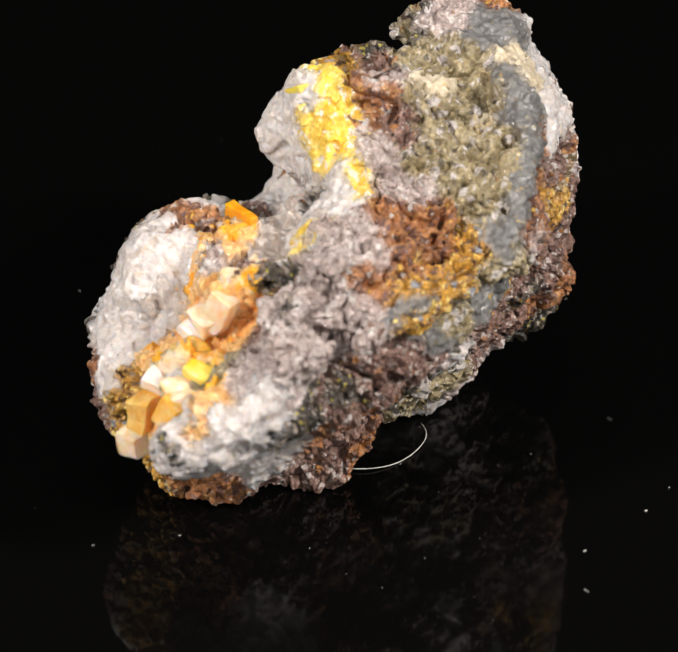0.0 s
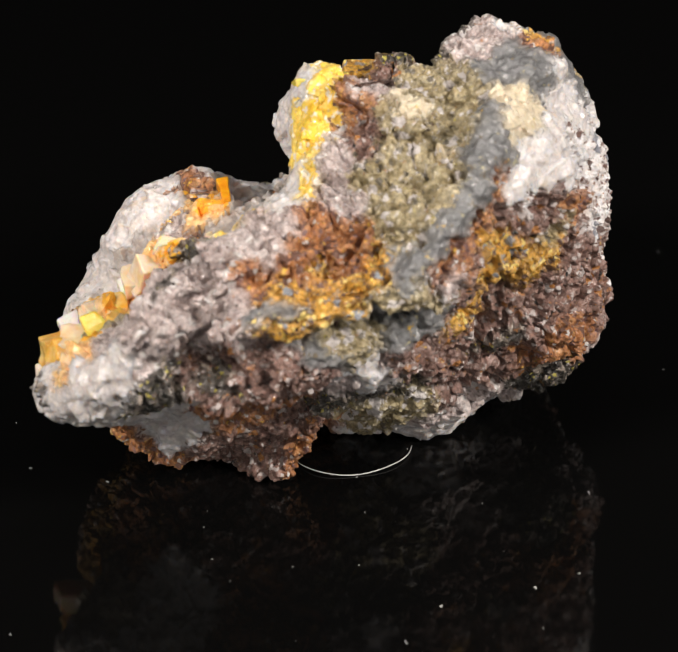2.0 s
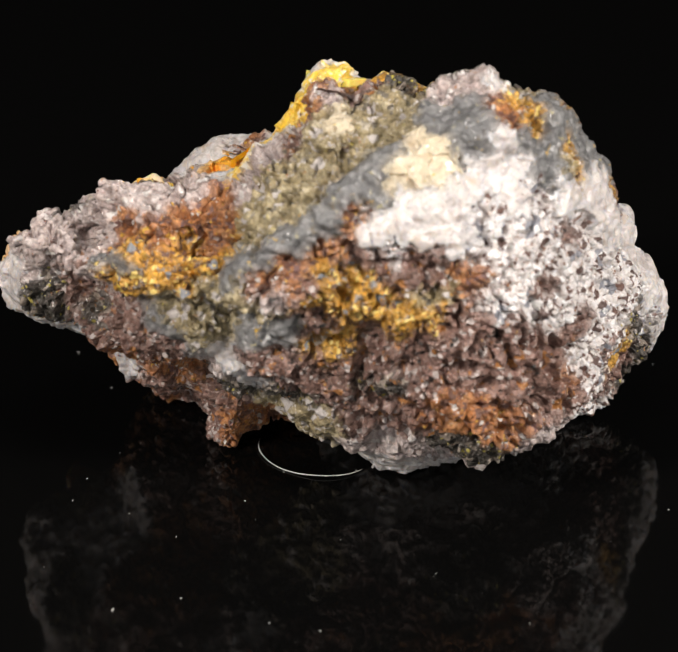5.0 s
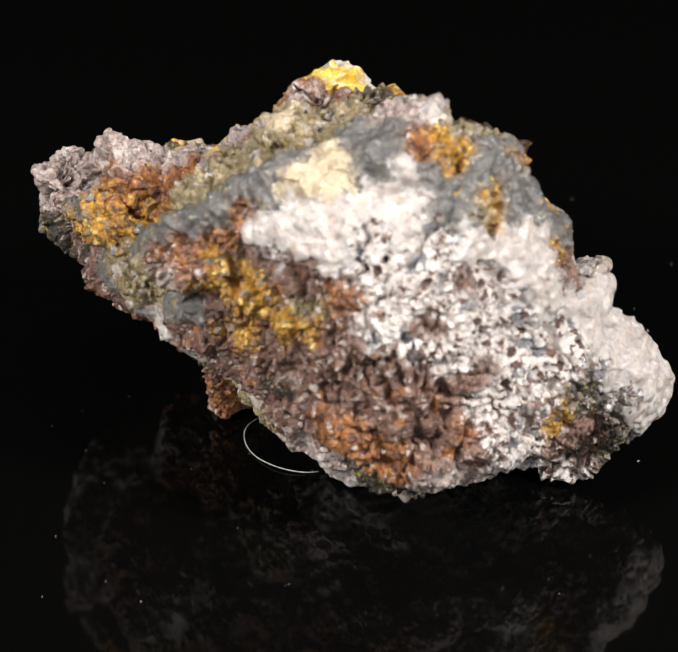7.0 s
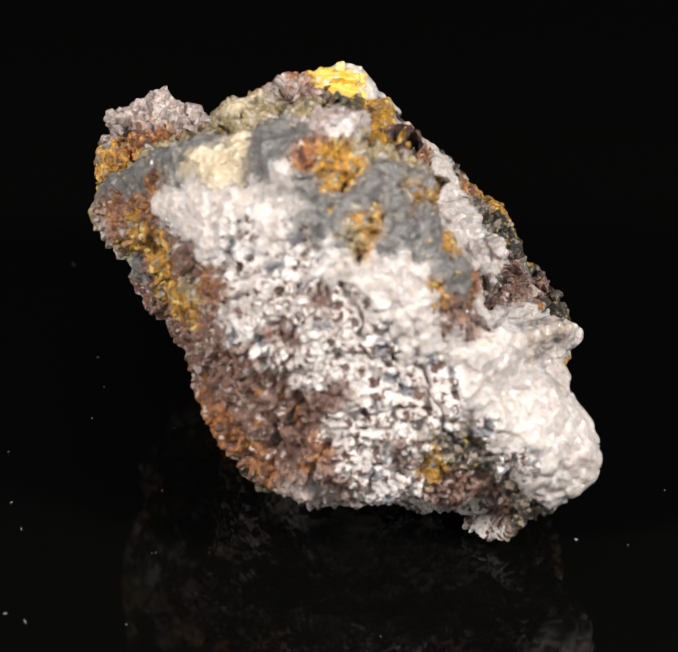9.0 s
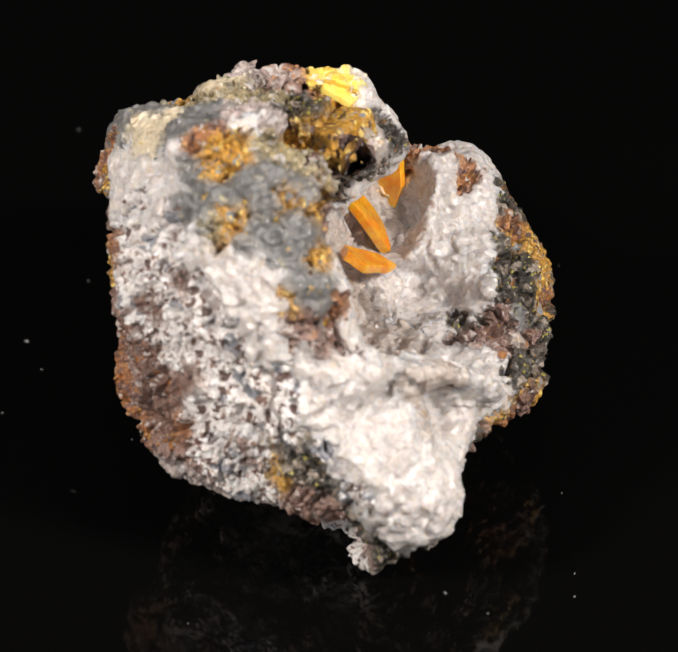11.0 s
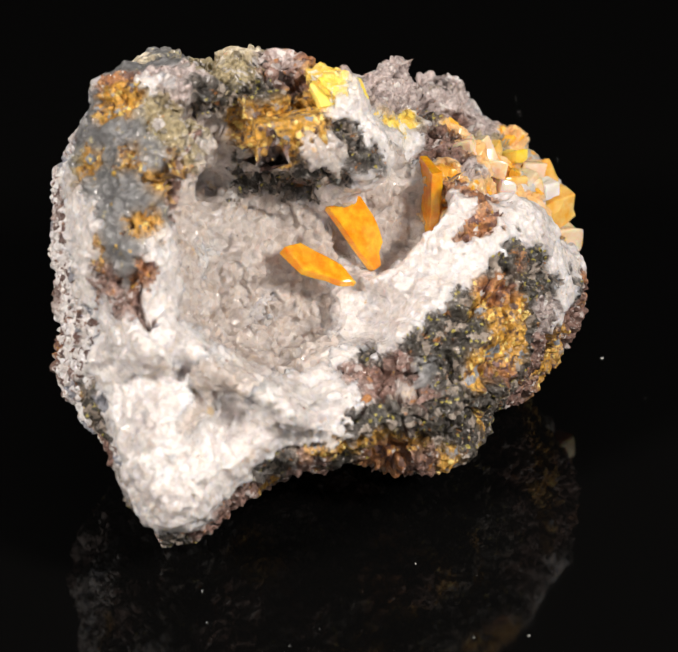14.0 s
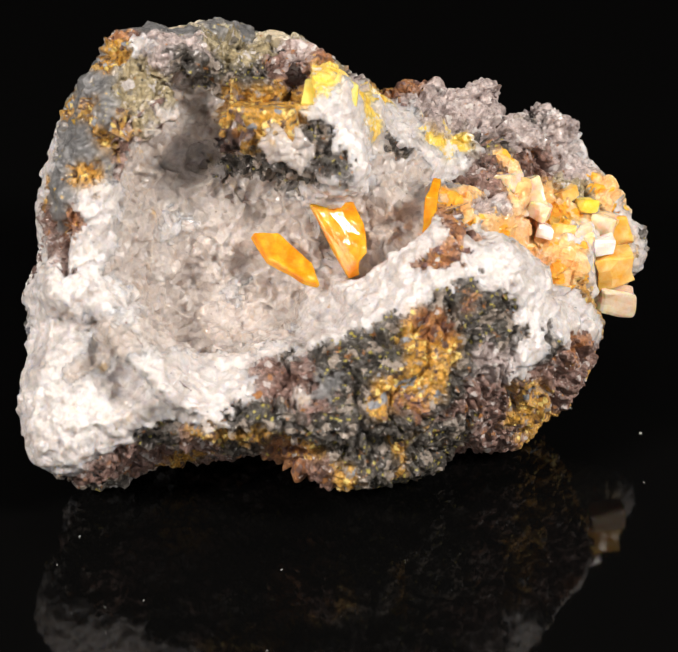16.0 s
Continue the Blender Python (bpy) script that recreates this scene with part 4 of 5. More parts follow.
    zone("mauve", -10.0, 1.6, 29.5, 1.5)
    zone("mauve", 13.0, 8.7, 20.3, 1.2)
    zone("mauve", 11.8, 8.9, 20.5, 1.5)
    zone("mauve", 14.2, 7.7, 19.4, 1.5)
    zone("mauve", 16.6, 10.3, 18.5, 1.2)
    zone("mauve", 9.7, 8.2, 21.2, 1.)
    zone("mauve", 7.2, 8.7, 21.7, 0.8)
    zone("mauve", 17.4, 8.7, 16.1, 1.)
    zone("mauve", -11.3, -0.3, 29.3, 0.6)
    zone("mauve", 10.3, -10.9, 11.8, 0.8)
    zone("mauve", -0.9, 3.0, 27.9, 0.7)
    zone("mauve", -8.9, 5.5, 2.7, 0.7)
    zone("mauve", -17.8, 5.2, 7.0, 0.7)
    zone("mauve", 10.1, 10.9, 21.8, 0.9)
    zone("mauve", 14.6, 12.3, 18.8, 0.9)
    zone("mauve", 6.8, 8.4, 21.8, 0.7)
    zone("mauve", 16.0, 12.6, 15.7, 0.6)
    zone("mauve", -3.0, 15.9, 19.5, 0.6)
    zone("mauve", -8.0, 6.5, 3.5, 0.7)
    zone("mauve", 15.1, 13.9, 18.2, 0.9)
    zone("mauve", 14.0, 11.6, 18.6, 0.9)
    zone("mauve", 11.2, -1.2, 18.0, 1.1)
    zone("mauve", 8.0, 7.1, 21.2, 0.8)
    zone("mauve", 1.6, 8.8, 23.4, 0.6)
    zone("mauve", 2.6, 12.3, 10.9, 0.5)
    zone("mauve", 11.5, 11.4, 20.8, 1.)
    zone("mauve", 7.8, 10.6, 21.7, 0.9)
    zone("mauve", 12.5, 10.8, 17.5, 1.)
    zone("mauve", 10.9, 12.2, 18.0, 0.9)
    zone("mauve", 16.9, 13.4, 18.3, 0.8)
    zone("mauve", 2.4, 7.6, 23.6, 0.9)
    zone("mauve", 1.6, 6.1, 24.7, 0.7)
    zone("speckled", -14.2, 8.0, 24.3, 1.3)
    zone("speckled", -16.2, 7.3, 22.3, 1.2)
    zone("speckled", -18.7, 3.9, 18.7, 1.)
    zone("speckled", -18.2, 5.3, 15.9, 1.)
    zone("speckled", -20.0, -0.4, 14.2, 1.)
    zone("speckled", -19.7, 0.7, 15.3, 1.)
    zone("speckled", -19.7, 1.5, 10.9, 1.)
    zone("speckled", -20.7, -3.8, 12.3, 0.8)
    zone("speckled", -19.5, 2.2, 12.6, 0.8)
    zone("speckled", -18.9, 2.9, 17.2, 0.8)
    zone("speckled", -14.5, 9.0, 21.9, 1.)
    zone("speckled", -16.8, 7.5, 20.3, 1.1)
    zone("speckled", -18.1, 5.0, 20.8, 1.)
    zone("speckled", -18.9, 2.7, 17.0, 1.1)
    zone("speckled", -19.9, 0.7, 13.4, 1.)
    zone("speckled", -17.6, 6.4, 16.5, 1.)
    zone("speckled", -19.5, 2.3, 12.3, 1.)
    zone("speckled", -16.0, 8.6, 18.0, 0.9)
    zone("speckled", -15.4, -6.1, 2.0, 0.9)
    zone("speckled", -19.8, -1.7, 8.7, 0.9)
    zone("speckled", -16.3, 6.7, 22.9, 0.8)
    zone("speckled", -9.8, 11.9, 22.1, 0.5)
    zone("speckled", -17.7, 6.0, 20.7, 1.)
    zone("speckled", -18.8, 1.9, 20.9, 0.9)
    zone("speckled", -16.5, 7.8, 20.0, 0.8)
    zone("speckled", -17.0, 5.1, 23.9, 0.7)
    zone("speckled", -16.4, 6.9, 22.4, 0.8)
    zone("speckled", -14.2, 8.8, 23.2, 0.7)
    zone("speckled", -18.4, 4.6, 17.7, 0.7)
    zone("speckled", -19.8, 0.5, 14.9, 0.8)
    zone("speckled", -20.3, -1.3, 12.6, 0.8)
    zone("speckled", -20.2, -3.2, 14.8, 0.7)
    zone("speckled", -20.3, -5.1, 14.0, 0.6)
    zone("speckled", -19.4, 0.4, 17.9, 0.7)
    zone("speckled", -20.4, -6.8, 11.3, 0.6)
    zone("speckled", -20.6, -8.8, 8.7, 0.6)
    zone("speckled", -19.7, 1.6, 10.2, 0.7)
    zone("speckled", -19.9, -0.5, 9.1, 0.6)
    zone("peach", 14.8, 3.9, 14.6, 1.5)
    zone("peach", 8.4, -1.1, 18.3, 1.1)
    zone("peach", 15.4, 4.1, 14.5, 1.6)
    zone("peach", 11.3, -1.7, 17.6, 0.9)
    zone("peach", 12.9, -0.3, 15.7, 0.9)
    zone("peach", 14.5, 1.1, 14.0, 0.9)
    zone("peach", 15.2, -1.4, 13.0, 0.9)
    zone("peach", 9.7, -2.9, 18.2, 0.7)
    zone("peach", 16.8, -0.2, 13.3, 0.7)
    zone("peach", 19.9, 3.3, 11.3, 0.8)
    zone("peach", 13.6, 1.9, 17.3, 0.7)
    zone("peach", 12.9, 4.3, 17.1, 1.)
    zone("peach", 14.4, 2.1, 14.4, 0.7)
    zone("peach", 13.2, 3.8, 19.0, 0.5)
    zone("peach", 19.1, 8.0, 15.0, 0.7)
    zone("peach", 21.0, 9.1, 12.8, 0.5)
    zone("lemon", 3.3, 5.9, 23.3, 0.6)
    zone("lemon", -0.3, -1.5, 27.2, 0.8)
    zone("lemon", 2.6, -0.3, 24.7, 0.45)
    zone("lemon", 8.0, 5.1, 20.1, 0.6)
    zone("lemon", 1.1, 0.3, 27.3, 0.6)
    zone("lemon", 1.4, 1.4, 26.5, 0.5)
    zone("lemon", 2.6, 1.6, 24.8, 0.4)
    zone("lemon", 3.0, 1.2, 23.3, 0.4)
    zone("lemon", 2.6, 3.5, 23.8, 0.3)
    zone("cream", 19.9, 2.3, 8.4, 1.3)
    zone("cream", 20.5, 2.7, 8.2, 1.2)
    zone("cream", -10.6, 7.7, 26.9, 0.5)
    zone("cream", -10.3, 8.2, 26.8, 0.55)
    zone("cream", -9.7, 9.2, 26.3, 0.4)
    zone("cream", -3.7, 6.6, 27.6, 0.5)
    zone("cream", -4.6, 8.9, 25.5, 0.45)
    zone("cream", -10.0, 7.9, 27.0, 0.5)


# kind: part name, label, stain colour, chunks of 3.4 mm, facets of 1.6 mm, facets of 0.8 mm, grains of 0.4 mm, blobs
PARTS = {
    "white": ("white_quartz_crust", "milky white blocky quartz crust", (0.66, 0.61, 0.59), 0.4, 0.5, 0.3, 0.03, 0.2),
    "clear": ("clear_quartz_lining", "translucent grey quartz lining of the hollow", (0.54, 0.48, 0.45), 0.7, 0.8, 0.45, 0.03, 0.25),
    "rust": ("rust_crust", "orange-brown grainy iron crust", (0.34, 0.13, 0.04), 0.5, 0.5, 0.5, 0.30, 0.7),
    "ochre": ("ochre_crust", "yellow ochre grainy crust", (0.56, 0.29, 0.04), 0.5, 0.5, 0.5, 0.28, 0.6),
    "host": ("host_rock", "dark purplish brown grainy rock", (0.22, 0.135, 0.11), 0.5, 0.6, 0.6, 0.32, 0.7),
    "grey": ("grey_ore_crust", "smooth bluish grey ore crust", (0.16, 0.16, 0.16), 0.4, 0.45, 0.4, 0.16, 0.5),
    "dark": ("black_ore_crust", "black ore with yellow-green glitter", (0.06, 0.055, 0.045), 0.6, 0.5, 0.7, 0.30, 0.7),
    "olive": ("olive_druse", "olive beige sugary crystal crust", (0.30, 0.25, 0.15), 0.4, 0.6, 0.6, 0.28, 0.7),
    "mauve": ("mauve_druse", "mauve grey sugary crystal crust", (0.44, 0.37, 0.35), 0.6, 0.6, 0.7, 0.28, 0.6),
    "speckled": ("speckled_quartz_crust", "white quartz peppered with brown and grey grains", (0.66, 0.61, 0.59), 0.3, 0.4, 0.6, 0.36, 0.45),
    "peach": ("peach_crystal_mass", "peach orange crystal mass", (0.80, 0.44, 0.18), 0.4, 1.1, 0.6, 0.03, 0.1),
    "lemon": ("lemon_crystal_crust", "lemon yellow crystal crust", (0.82, 0.56, 0.10), 0.3, 0.7, 0.5, 0.05, 0.2),
    "cream": ("cream_crystal", "cream coloured blocky crystal", (0.62, 0.52, 0.38), 0.3, 1.0, 0.4, 0.05, 0.1),
}


def build_rock():
    rock = tagged(new("mineral_specimen"), "rough mineral specimen, white quartz with orange crystals on rusty rock", "mineral")
    rock_lumps()
    grey_vein()
    rock_hollows()
    rock_zones()
    V0, Q0 = surface((-24, -19, -1), (24, 19, 32), STEP)
    V0 = relax(V0, Q0, 1)
    core = V0 - normals(V0, Q0) * 1.4
    V, Q = finer(V0, Q0)
    V, Q = finer(relax(V, Q, 1, 0.6), Q)
    V = relax(V, Q, 3, 0.6)
    # which mineral lies where, with ragged borders
    W = V.copy()
    for x in range(3):
        W[:, x] += 0.45 * cloud(V, 2.6, 20 + x) + 0.6 * cloud(V, 0.9, 30 + x) + 0.55 * cloud(V, 0.38, 40 + x)
    b2, s2, n2, t2 = grains(V + 0.1 * cloud(V, 0.5, 8)[:, None], 0.8, 70)
    centres = np.array([z[1:4] for z in ZONES])
    reach = np.array([z[4] for z in ZONES])
    kinds = list(PARTS)
    number = np.array([kinds.index(z[0]) for z in ZONES])
    label = np.zeros(len(V), int)
    for a in range(0, len(V), 20000):
        d = np.sqrt(((W[a:a + 20000, None] - centres) ** 2).sum(-1)) - 0.75 * reach
        label[a:a + 20000] = number[np.argmin(d, 1)]
    # stains that creep over the borders
    stain = np.array([PARTS[k][2] for k in kinds])[label]
    stain = relax(stain, Q, 24, 0.9)
    # relief of each mineral
    table = np.array([PARTS[k][3:] for k in kinds])[label]
    for i in range(0, 5, 2):
        three = table[:, [i, min(i + 1, 4), 0]]
        three = relax(three, Q, 2)
        table[:, i] = three[:, 0]
        if i < 4:
            table[:, i + 1] = three[:, 1]
    N = normals(V, Q)
    b0, s0, n0, t0 = grains(V + 0.3 * cloud(V, 1.5, 9)[:, None], 3.4, 110)
    b1, s1, n1, t1 = grains(V + 0.15 * cloud(V, 0.8, 7)[:, None], 1.6, 50)
    b3, s3, n3, t3 = grains(V, 0.40, 90)
    edge = lambda s, b: np.clip((s - b) / 0.13, 0, 1)
    sugary = np.clip(table[:, 3] * 4, 0, 1)
    block = 1 - sugary
    high = table[:, 0] * 1.7 * t0 * edge(s0, b0)
    high += table[:, 1] * (t1 * np.maximum(edge(s1, b1), block) + 0.5 * block * (n1 - 0.5) + 0.2 * sugary * (0.5 - b1))
    high += table[:, 2] * (0.6 * t2 * np.maximum(edge(s2, b2), block) + 0.4 * block * (n2 - 0.5) + 0.25 * sugary * (0.5 - b2))
    high += table[:, 3] * (0.9 * (0.5 - b3) + 0.6 * (n3 - 0.5))
    high += table[:, 4] * (0.6 * cloud(V, 2.4, 3) + 0.4 * cloud(V, 1.1, 4)) + 0.10 * cloud(V, 0.5, 5)
    # crevices and pits
    rough = np.clip((table[:, 3] - 0.09) * 4.5, 0.02, 1)
    bend = cloud(V, 1.2, 13) * 0.3 + cloud(V, 0.5, 14) * 0.16
    high -= 0.8 * rough * np.clip(0.16 - np.abs(cloud(V, 5.0, 11) + bend), 0, 1) / 0.16
    high -= 0.6 * rough * np.clip(0.14 - np.abs(cloud(V, 2.6, 12) + bend), 0, 1) / 0.14
    high -= 0.9 * table[:, 3] * np.clip(cloud(V, 1.3, 6) - 0.35, 0, 1) * 3
    V = V + N * high[:, None]
    V = relax(V, Q, 1, 0.18)
    V[:, 2] = np.maximum(V[:, 2], 0.05)
    solid("rock_core", core, Q0, M["host"], rock, "dark brown inner rock", np.tile(np.array(PARTS["host"][2]), (len(core), 1)))
    face = label[Q[:, 0]]
    for k, kind in enumerate(kinds):
        mine = Q[face == k]
        if not len(mine):
            continue
        island = pieces(mine, len(V))[mine[:, 0]]
        ids, count = np.unique(island, return_counts=True)
        large = ids[count > 1200]
        groups = [(mine[island == i], "") for i in large]
        rest = mine[~np.isin(island, large)]
        if len(rest):
            groups.append((rest, "stuff"))
        for q, sort in groups:
            used, flat = np.unique(q, return_inverse=True)
            q = flat.reshape(-1, 4)
            v = V[used]
            # rim walls down into the rock
            E = np.stack([q, np.roll(q, -1, 1)], -1).reshape(-1, 2)
            key = np.sort(E, 1)
            _, first, count = np.unique(key[:, 0] * len(v) + key[:, 1], return_index=True, return_counts=True)
            rim = E[first[count == 1]]
            at, flat = np.unique(rim, return_inverse=True)
            flat = flat.reshape(-1, 2) + len(v)
            wall = np.stack([rim[:, 1], rim[:, 0], flat[:, 0], flat[:, 1]], 1)
            v = np.concatenate([v, v[at] - N[used][at] * 1.6])
            s = stain[used]
            ob = solid(PARTS[kind][0], v, np.concatenate([q, wall]), M[kind], rock, PARTS[kind][1], np.concatenate([s, s[at]]), kind in ("grey", "white", "clear"))
            tagged(ob, kind=sort)
    return rock


STEP = 0.45
rock = build_rock()


# ---- crystals: millimetres in the rock's space ----
def part(name, bm, material, parent, label=""):
    me = bpy.data.meshes.new(name)
    bm.to_mesh(me)
    bm.free()
    me.materials.append(material)
    ob = new(name, me)
    ob.parent = parent
    return tagged(ob, label)


def plate(name, corners, depth, material, label, seed, bevel=0.12, rugged=0.08):
    """A tabular crystal: corners in order round its face, and the thickness behind it, with chipped, bevelled edges."""
    rnd = random.Random(seed)
    pts = [Vector(c) for c in corners]
    n = (pts[1] - pts[0]).cross(pts[2] - pts[0]).normalized()
    chip = 0.05 + 0.5 * bevel
    bm = bmesh.new()
    front = [bm.verts.new(p + n * rnd.uniform(-chip, chip)) for p in pts]
    back = [bm.verts.new(p - n * depth + Vector([rnd.uniform(-0.1, 0.1) for _ in range(3)])) for p in pts]
    bm.faces.new(front)
    bm.faces.new(back[::-1])
    for i in range(len(pts)):
        j = (i + 1) % len(pts)
        bm.faces.new((front[j], front[i], back[i], back[j]))
    bmesh.ops.recalc_face_normals(bm, faces=bm.faces)
    bmesh.ops.bevel(bm, geom=list(bm.edges), offset=bevel, segments=2, affect="EDGES", profile=0.6)
    bmesh.ops.triangulate(bm, faces=[f for f in bm.faces if len(f.verts) > 4])
    bmesh.ops.subdivide_edges(bm, edges=[e for e in bm.edges if e.calc_length() > 0.6], cuts=2, use_grid_fill=True)
    for v in bm.verts:
        v.co += noise.noise_vector(v.co * 0.7 - Vector((0, seed, 0))) * rugged
        v.co += noise.noise_vector(v.co * 1.3 + Vector((seed, 0, 0))) * 0.06
        v.co *= 0.001
    ob = part(name, bm, material, rock, label)
    if material is M["ochre"]:
        layer = ob.data.color_attributes.new("stain", "FLOAT_COLOR", "POINT")
        layer.data.foreach_set("color", [0.56, 0.29, 0.04, 1.0] * len(ob.data.vertices))
    return ob


def block(name, x, y, z, w, d, h, rx, ry, rz, material, label, seed, bevel=0.1):
    m = Matrix.Translation((x, y, z)) @ Euler([radians(a) for a in (rx, ry, rz)]).to_matrix().to_4x4()
    c = [m @ Vector((sx * w / 2, -d / 2, sz * h / 2)) for sx, sz in ((-1, -1), (1, -1), (1, 1), (-1, 1))]
    return plate(name, c, -d if (c[1] - c[0]).cross(c[2] - c[0]).dot(m.to_3x3() @ Vector((0, 1, 0))) > 0 else d, material, label, seed, bevel, 0.3)


SQUARE = [(-2.3, -4.4, 24.0), (-2.3, -3.8, 26.6), (-6.7, -2.4, 26.4), (-6.9, -2.8, 23.5)]


def crystals():
    plate("orange_crystal", [(-1.5, -1.6, 18.6), (1.4, -0.8, 18.3), (2.2, -1.4, 16.9), (2.4, -2.6, 15.2), (1.9, -2.8, 14.8), (1.7, -3.2, 14.0), (1.1, -3.4, 13.8)], 0.6, ORANGE, "bright orange tabular crystal", 1)
    plate("orange_crystal", [(-5.4, -2.8, 16.8), (-3.7, -2.0, 16.4), (-1.5, -3.5, 14.7), (-1.0, -4.9, 13.8), (-2.0, -4.6, 14.2), (-4.3, -3.8, 15.3)], 0.6, ORANGE, "bright orange wedge crystal", 2)
    plate("amber_crystal", [(7.0, 0.1, 19.6), (6.6, -0.1, 16.5), (6.1, -2.3, 13.8), (6.1, -3.1, 16.5), (6.4, -2.8, 19.7)], 0.7, ORANGE, "amber tabular crystal", 3)
    plate("lemon_crystal", [(-1.8, -2.4, 26.5), (1.9, -2.4, 26.3), (2.1, -0.9, 27.1), (0.4, 0.5, 27.5), (-1.5, -0.3, 27.3)], 0.6, LEMON, "lemon yellow tabular crystal", 4)
    plate("ochre_crystal", SQUARE, 2.4, M["ochre"], "ochre coated square crystal", 5, 0.3)
    # peach cluster at the pointed end: place, width, height, turn
    rows = [
        (15.2, 0.4, 11.8, 3.0, 2.6, 4, ORANGE), (17.4, 1.1, 12.3, 1.7, 4.3, 2, PALE), (19.7, 1.4, 11.5, 2.7, 2.4, 5, AMBER), (19.9, 0.8, 9.3, 2.8, 1.9, 3, PALE),
        (18.9, 1.5, 13.3, 1.4, 1.2, 8, CHALK), (14.8, 0.8, 14.8, 1.2, 1.0, -12, CHALK), (17.4, 1.7, 14.0, 1.4, 1.5, 20, PALE), (19.3, 4.0, 13.6, 2.1, 1.6, -20, PALE),
        (20.3, 4.2, 12.8, 1.6, 2.2, 10, AMBER), (8.4, 0.9, 16.7, 1.6, 2.7, 14, PALE), (10.3, 1.1, 16.7, 0.8, 2.5, 6, ORANGE),
        (11.6, 1.2, 16.2, 2.4, 2.4, -8, AMBER), (13.5, 2.3, 16.7, 2.6, 2.6, 12, PALE), (12.9, 1.1, 14.5, 1.9, 1.6, -12, PALE),
        (14.0, 1.1, 13.3, 1.9, 1.5, 12, AMBER), (16.0, 1.8, 14.0, 2.1, 2.0, -12, AMBER), (18.0, 4.6, 14.8, 1.5, 0.9, 14, LEMON), (12.3, 2.0, 18.0, 1.5, 1.3, -35, PALE),
        (16.6, 0.7, 11.5, 0.8, 2.0, 0, AMBER), (15.7, 1.0, 13.1, 1.8, 1.3, 25, AMBER), (14.5, 1.6, 16.0, 1.5, 1.3, -20, PALE),
        (16.5, 5.4, 15.3, 1.8, 0.9, 40, AMBER), 
    ]
    for i, (x, y, z, w, h, turn, mat) in enumerate(rows):
        rnd = random.Random(i + 20)
        kind = {"orange_crystal": "orange_crystal", "amber_crystal": "amber_crystal", "lemon_plate": "lemon_crystal", "chalky_crystal": "white_crystal"}.get(mat.name, "peach_crystal")
        block(kind, x, y + 0.8, z - 0.2, w * 0.95, 1.7, h * 0.95, -14 + rnd.uniform(-14, 14), rnd.uniform(-12, 12), turn, mat, "", i + 20, rnd.uniform(0.12, 0.3))


crystals()


# ---- turntable, backdrop, lint ----
def turntable():
    bm = bmesh.new()
    bmesh.ops.create_cone(bm, cap_ends=True, segments=160, radius1=0.15, radius2=0.15, depth=0.006, matrix=Matrix.Translation((0, 0, -0.003)))
    rim = [e for e in bm.edges if len({f.normal.z > 0.9 for f in e.link_faces}) == 2 and max(v.co.z for v in e.verts) > -0.001]
    bmesh.ops.bevel(bm, geom=rim, offset=0.0008, segments=3, affect="EDGES")
    me = bpy.data.meshes.new("turntable")
    bm.to_mesh(me)
    me.materials.append(ACRYLIC)
    return tagged(new("turntable", me), "glossy black acrylic turntable under the specimen", "turntable")


table = turntable()


def sheet(name, corners, label):
    me = bpy.data.meshes.new(name)
    me.from_pydata(corners, [], [(0, 1, 2, 3), (7, 6, 5, 4), (0, 4, 5, 1), (1, 5, 6, 2), (2, 6, 7, 3), (3, 7, 4, 0)])
    me.materials.append(CLOTH)
    return tagged(new(name, me), label, "backdrop", kind="structure")


sheet("ground", [(-3, -3, -0.006), (3, -3, -0.006), (3, 3, -0.006), (-3, 3, -0.006), (-3, -3, -0.05), (3, -3, -0.05), (3, 3, -0.05), (-3, 3, -0.05)], "table top covered with black cloth")
sheet("backdrop", [(-2, 0.8, 0), (2, 0.8, 0), (2, 0.8, 2), (-2, 0.8, 2), (-2, 0.82, 0), (2, 0.82, 0), (2, 0.82, 2), (-2, 0.82, 2)], "black cloth hanging behind the turntable")


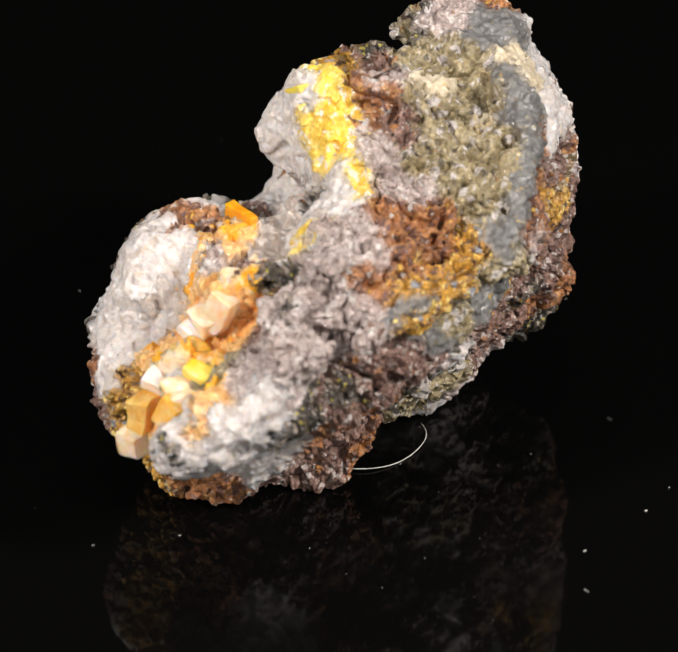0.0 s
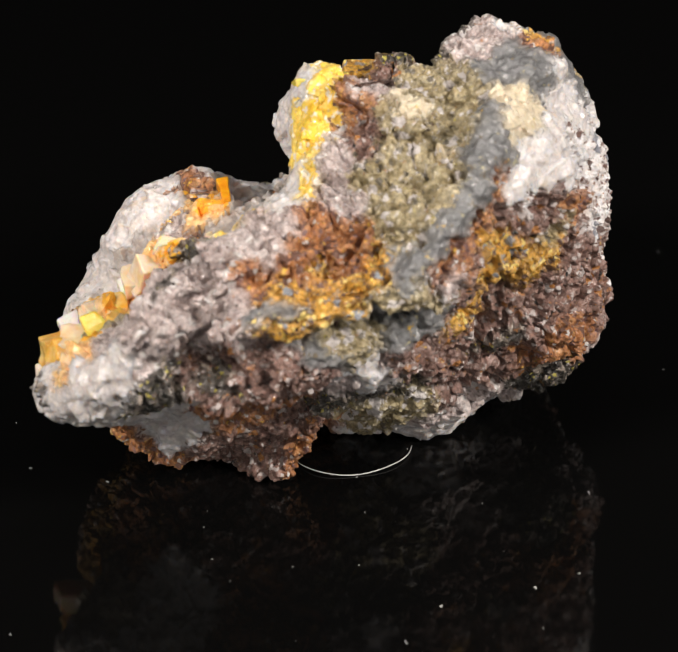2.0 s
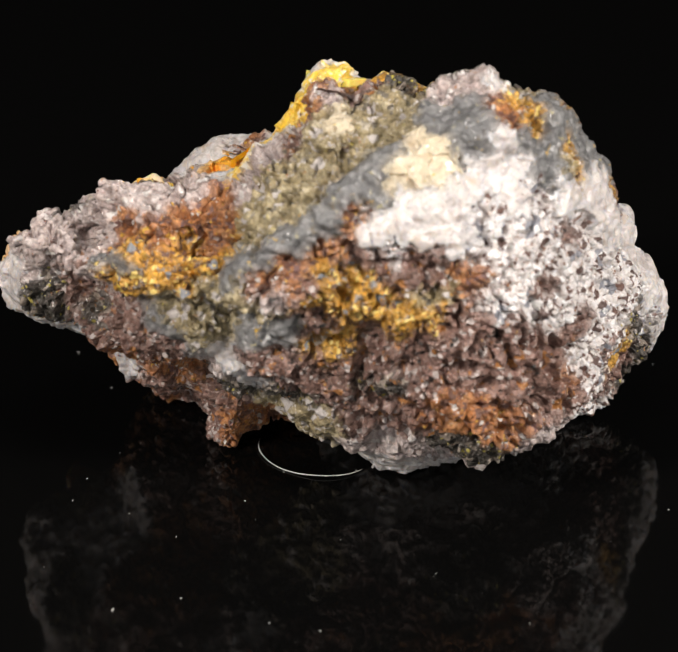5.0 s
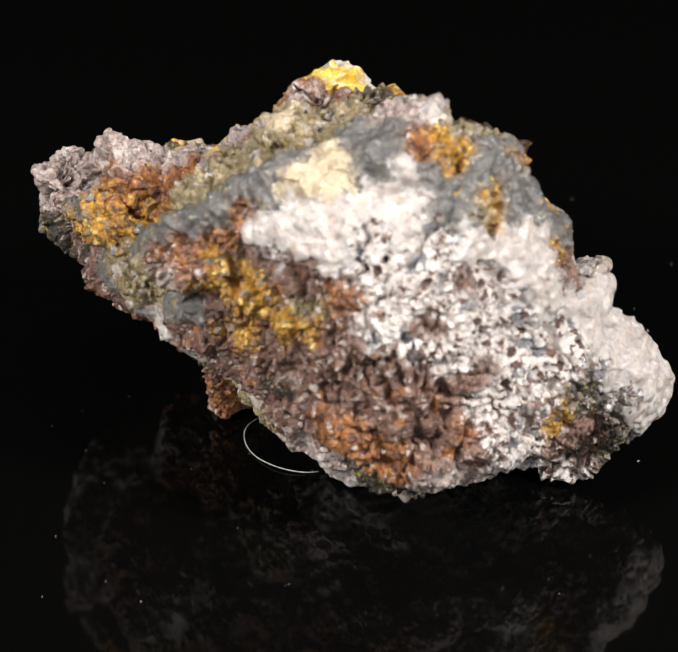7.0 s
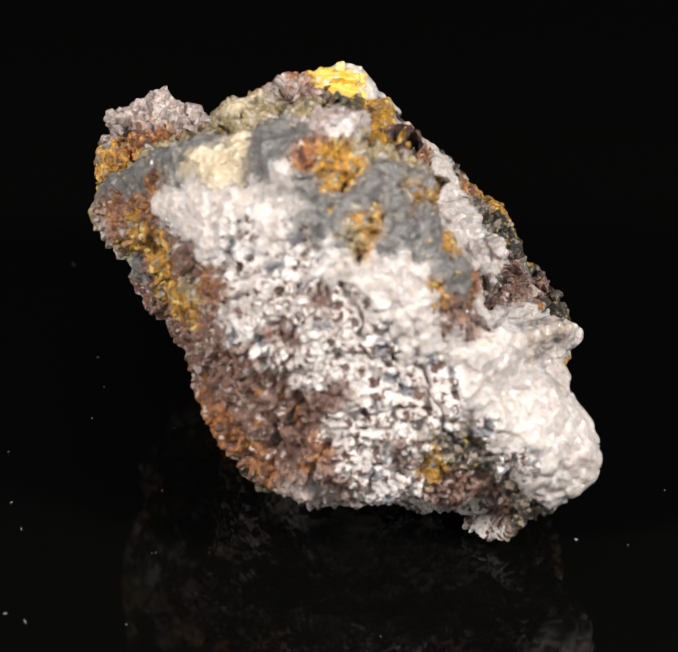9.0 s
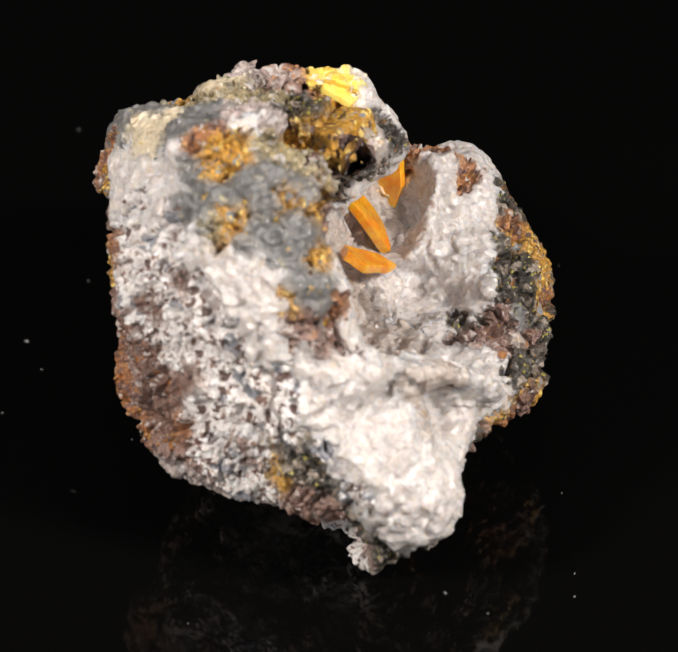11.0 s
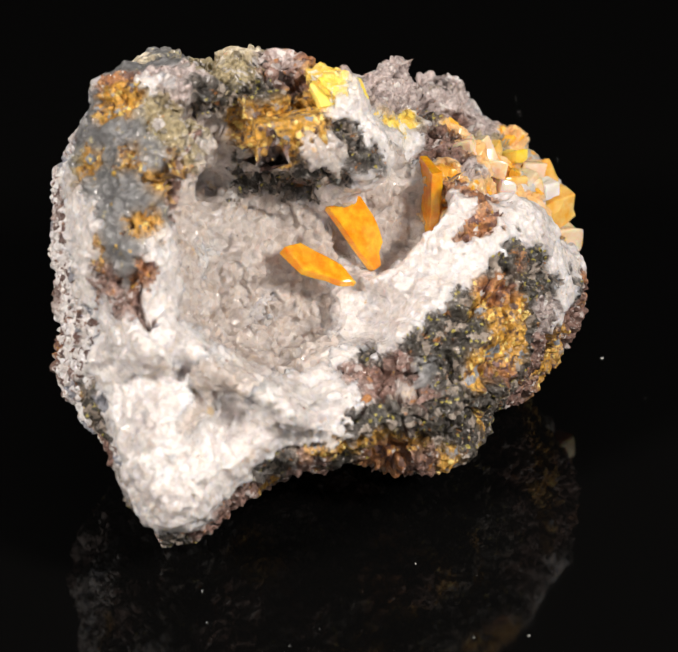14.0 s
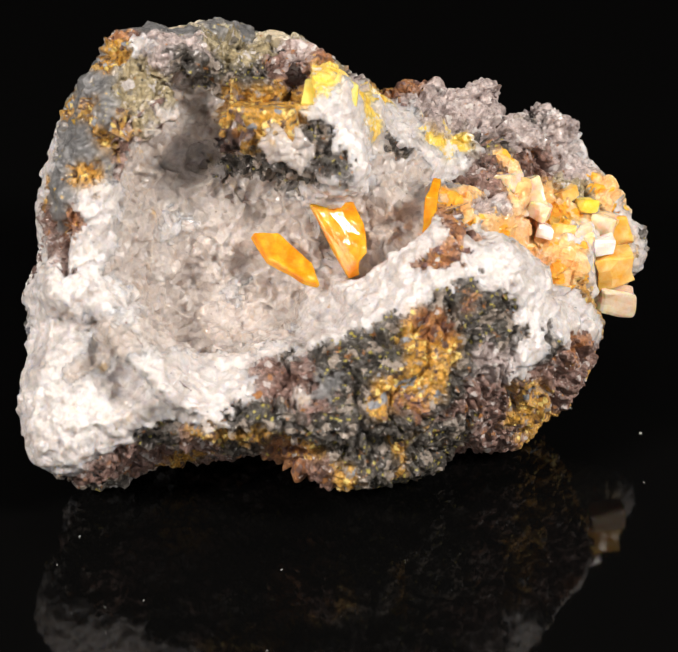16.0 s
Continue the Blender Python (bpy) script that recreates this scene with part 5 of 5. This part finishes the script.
def fibre():
    """A curved hair of lint lying on the acrylic."""
    rnd = random.Random(4)
    pts = []
    for i in range(41):
        a = radians(14 + 142 * i / 40)
        r = 4.25 + 0.15 * math.sin(3.1 * a)
        pts.append(Vector((-0.25 + r * math.cos(a), 2.75 + r * math.sin(a), 0.08 + 0.12 * math.sin(2.3 * a) ** 2)))
    bm = bmesh.new()
    rings = []
    for i, p in enumerate(pts):
        d = (pts[min(i + 1, 40)] - pts[max(i - 1, 0)]).normalized()
        u = d.cross(Vector((0, 0, 1))).normalized()
        w = u.cross(d)
        r = 0.045 * (0.5 + 0.5 * min(1, i / 6, (40 - i) / 6)) * rnd.uniform(0.85, 1.15)
        rings.append([bm.verts.new((p + (u * math.cos(k * math.pi / 3) + w * math.sin(k * math.pi / 3)) * r) * 0.001) for k in range(6)])
    for a, b in zip(rings, rings[1:]):
        for k in range(6):
            bm.faces.new((a[k], a[(k + 1) % 6], b[(k + 1) % 6], b[k]))
    bm.faces.new(rings[0][::-1])
    bm.faces.new(rings[-1])
    for f in bm.faces:
        f.smooth = True
    me = bpy.data.meshes.new("fibre")
    bm.to_mesh(me)
    me.materials.append(LINT)
    return tagged(new("fibre", me), "thin curved pale fibre lying on black acrylic", "fibre")


hair = fibre()


def dust():
    rnd = random.Random(11)
    spots = [(-13.6, 14.1, 2), (-6.0, 23.3, 2), (3.9, 26.0, 3), (21.8, -1.7, 2), (8.1, 15.7, 2), (3.9, 16.9, 1), (17.1, 1.7, 2), (12.8, 13.0, 1),
             (12.4, 15.9, 1), (11.6, 7.5, 1), (0.4, 23.1, 2), (13.9, 25.2, 2), (-20.0, 23.0, 3), (12.5, 15.8, 1), (-21.2, 16.8, 1), (-6.3, 13.0, 1),
             (-9.2, 22.7, 2), (-17.0, -13.6, 2), (-18.3, -16.8, 2), (-12.3, -21.0, 2), (-13.6, 14.4, 1), (-18.7, 24.2, 2), (-4.3, -26.6, 2), (-1.2, -28.1, 2)]
    spots += [(rnd.uniform(-40, 40), rnd.uniform(-40, 40), 1) for _ in range(26)]
    bm = bmesh.new()
    for x, y, size in spots:
        n = rnd.choice((3, 4, 5))
        a0, bend = rnd.uniform(0, 6.3), rnd.uniform(-0.9, 0.9)
        r = 0.03 * size ** 0.7 * rnd.uniform(0.8, 1.3)
        last = None
        p = Vector((x, y, r))
        for i in range(n):
            ring = [bm.verts.new((p + Vector((rnd.uniform(-r, r), rnd.uniform(-r, r), r * s))) * 0.001) for s in (-0.9, 0.2, 1.0)]
            if last:
                for k in range(3):
                    bm.faces.new((last[k], last[(k + 1) % 3], ring[(k + 1) % 3], ring[k]))
            else:
                bm.faces.new(ring)
            last = ring
            a0 += bend * 0.5
            p = p + Vector((math.cos(a0), math.sin(a0), 0)) * r * rnd.uniform(0.8, 1.6) * (1.6 if size == 3 else 0.7)
        bm.faces.new(last[::-1])
    me = bpy.data.meshes.new("dust")
    bm.to_mesh(me)
    me.materials.append(LINT)
    return tagged(new("dust", me), "tiny pale dust specks on black acrylic", "dust", kind="stuff")


specks = dust()


def motions():
    walk(rock, TURN)
    walk(table, TURN)
    walk(hair, TURN)
    walk(specks, TURN)


motions()
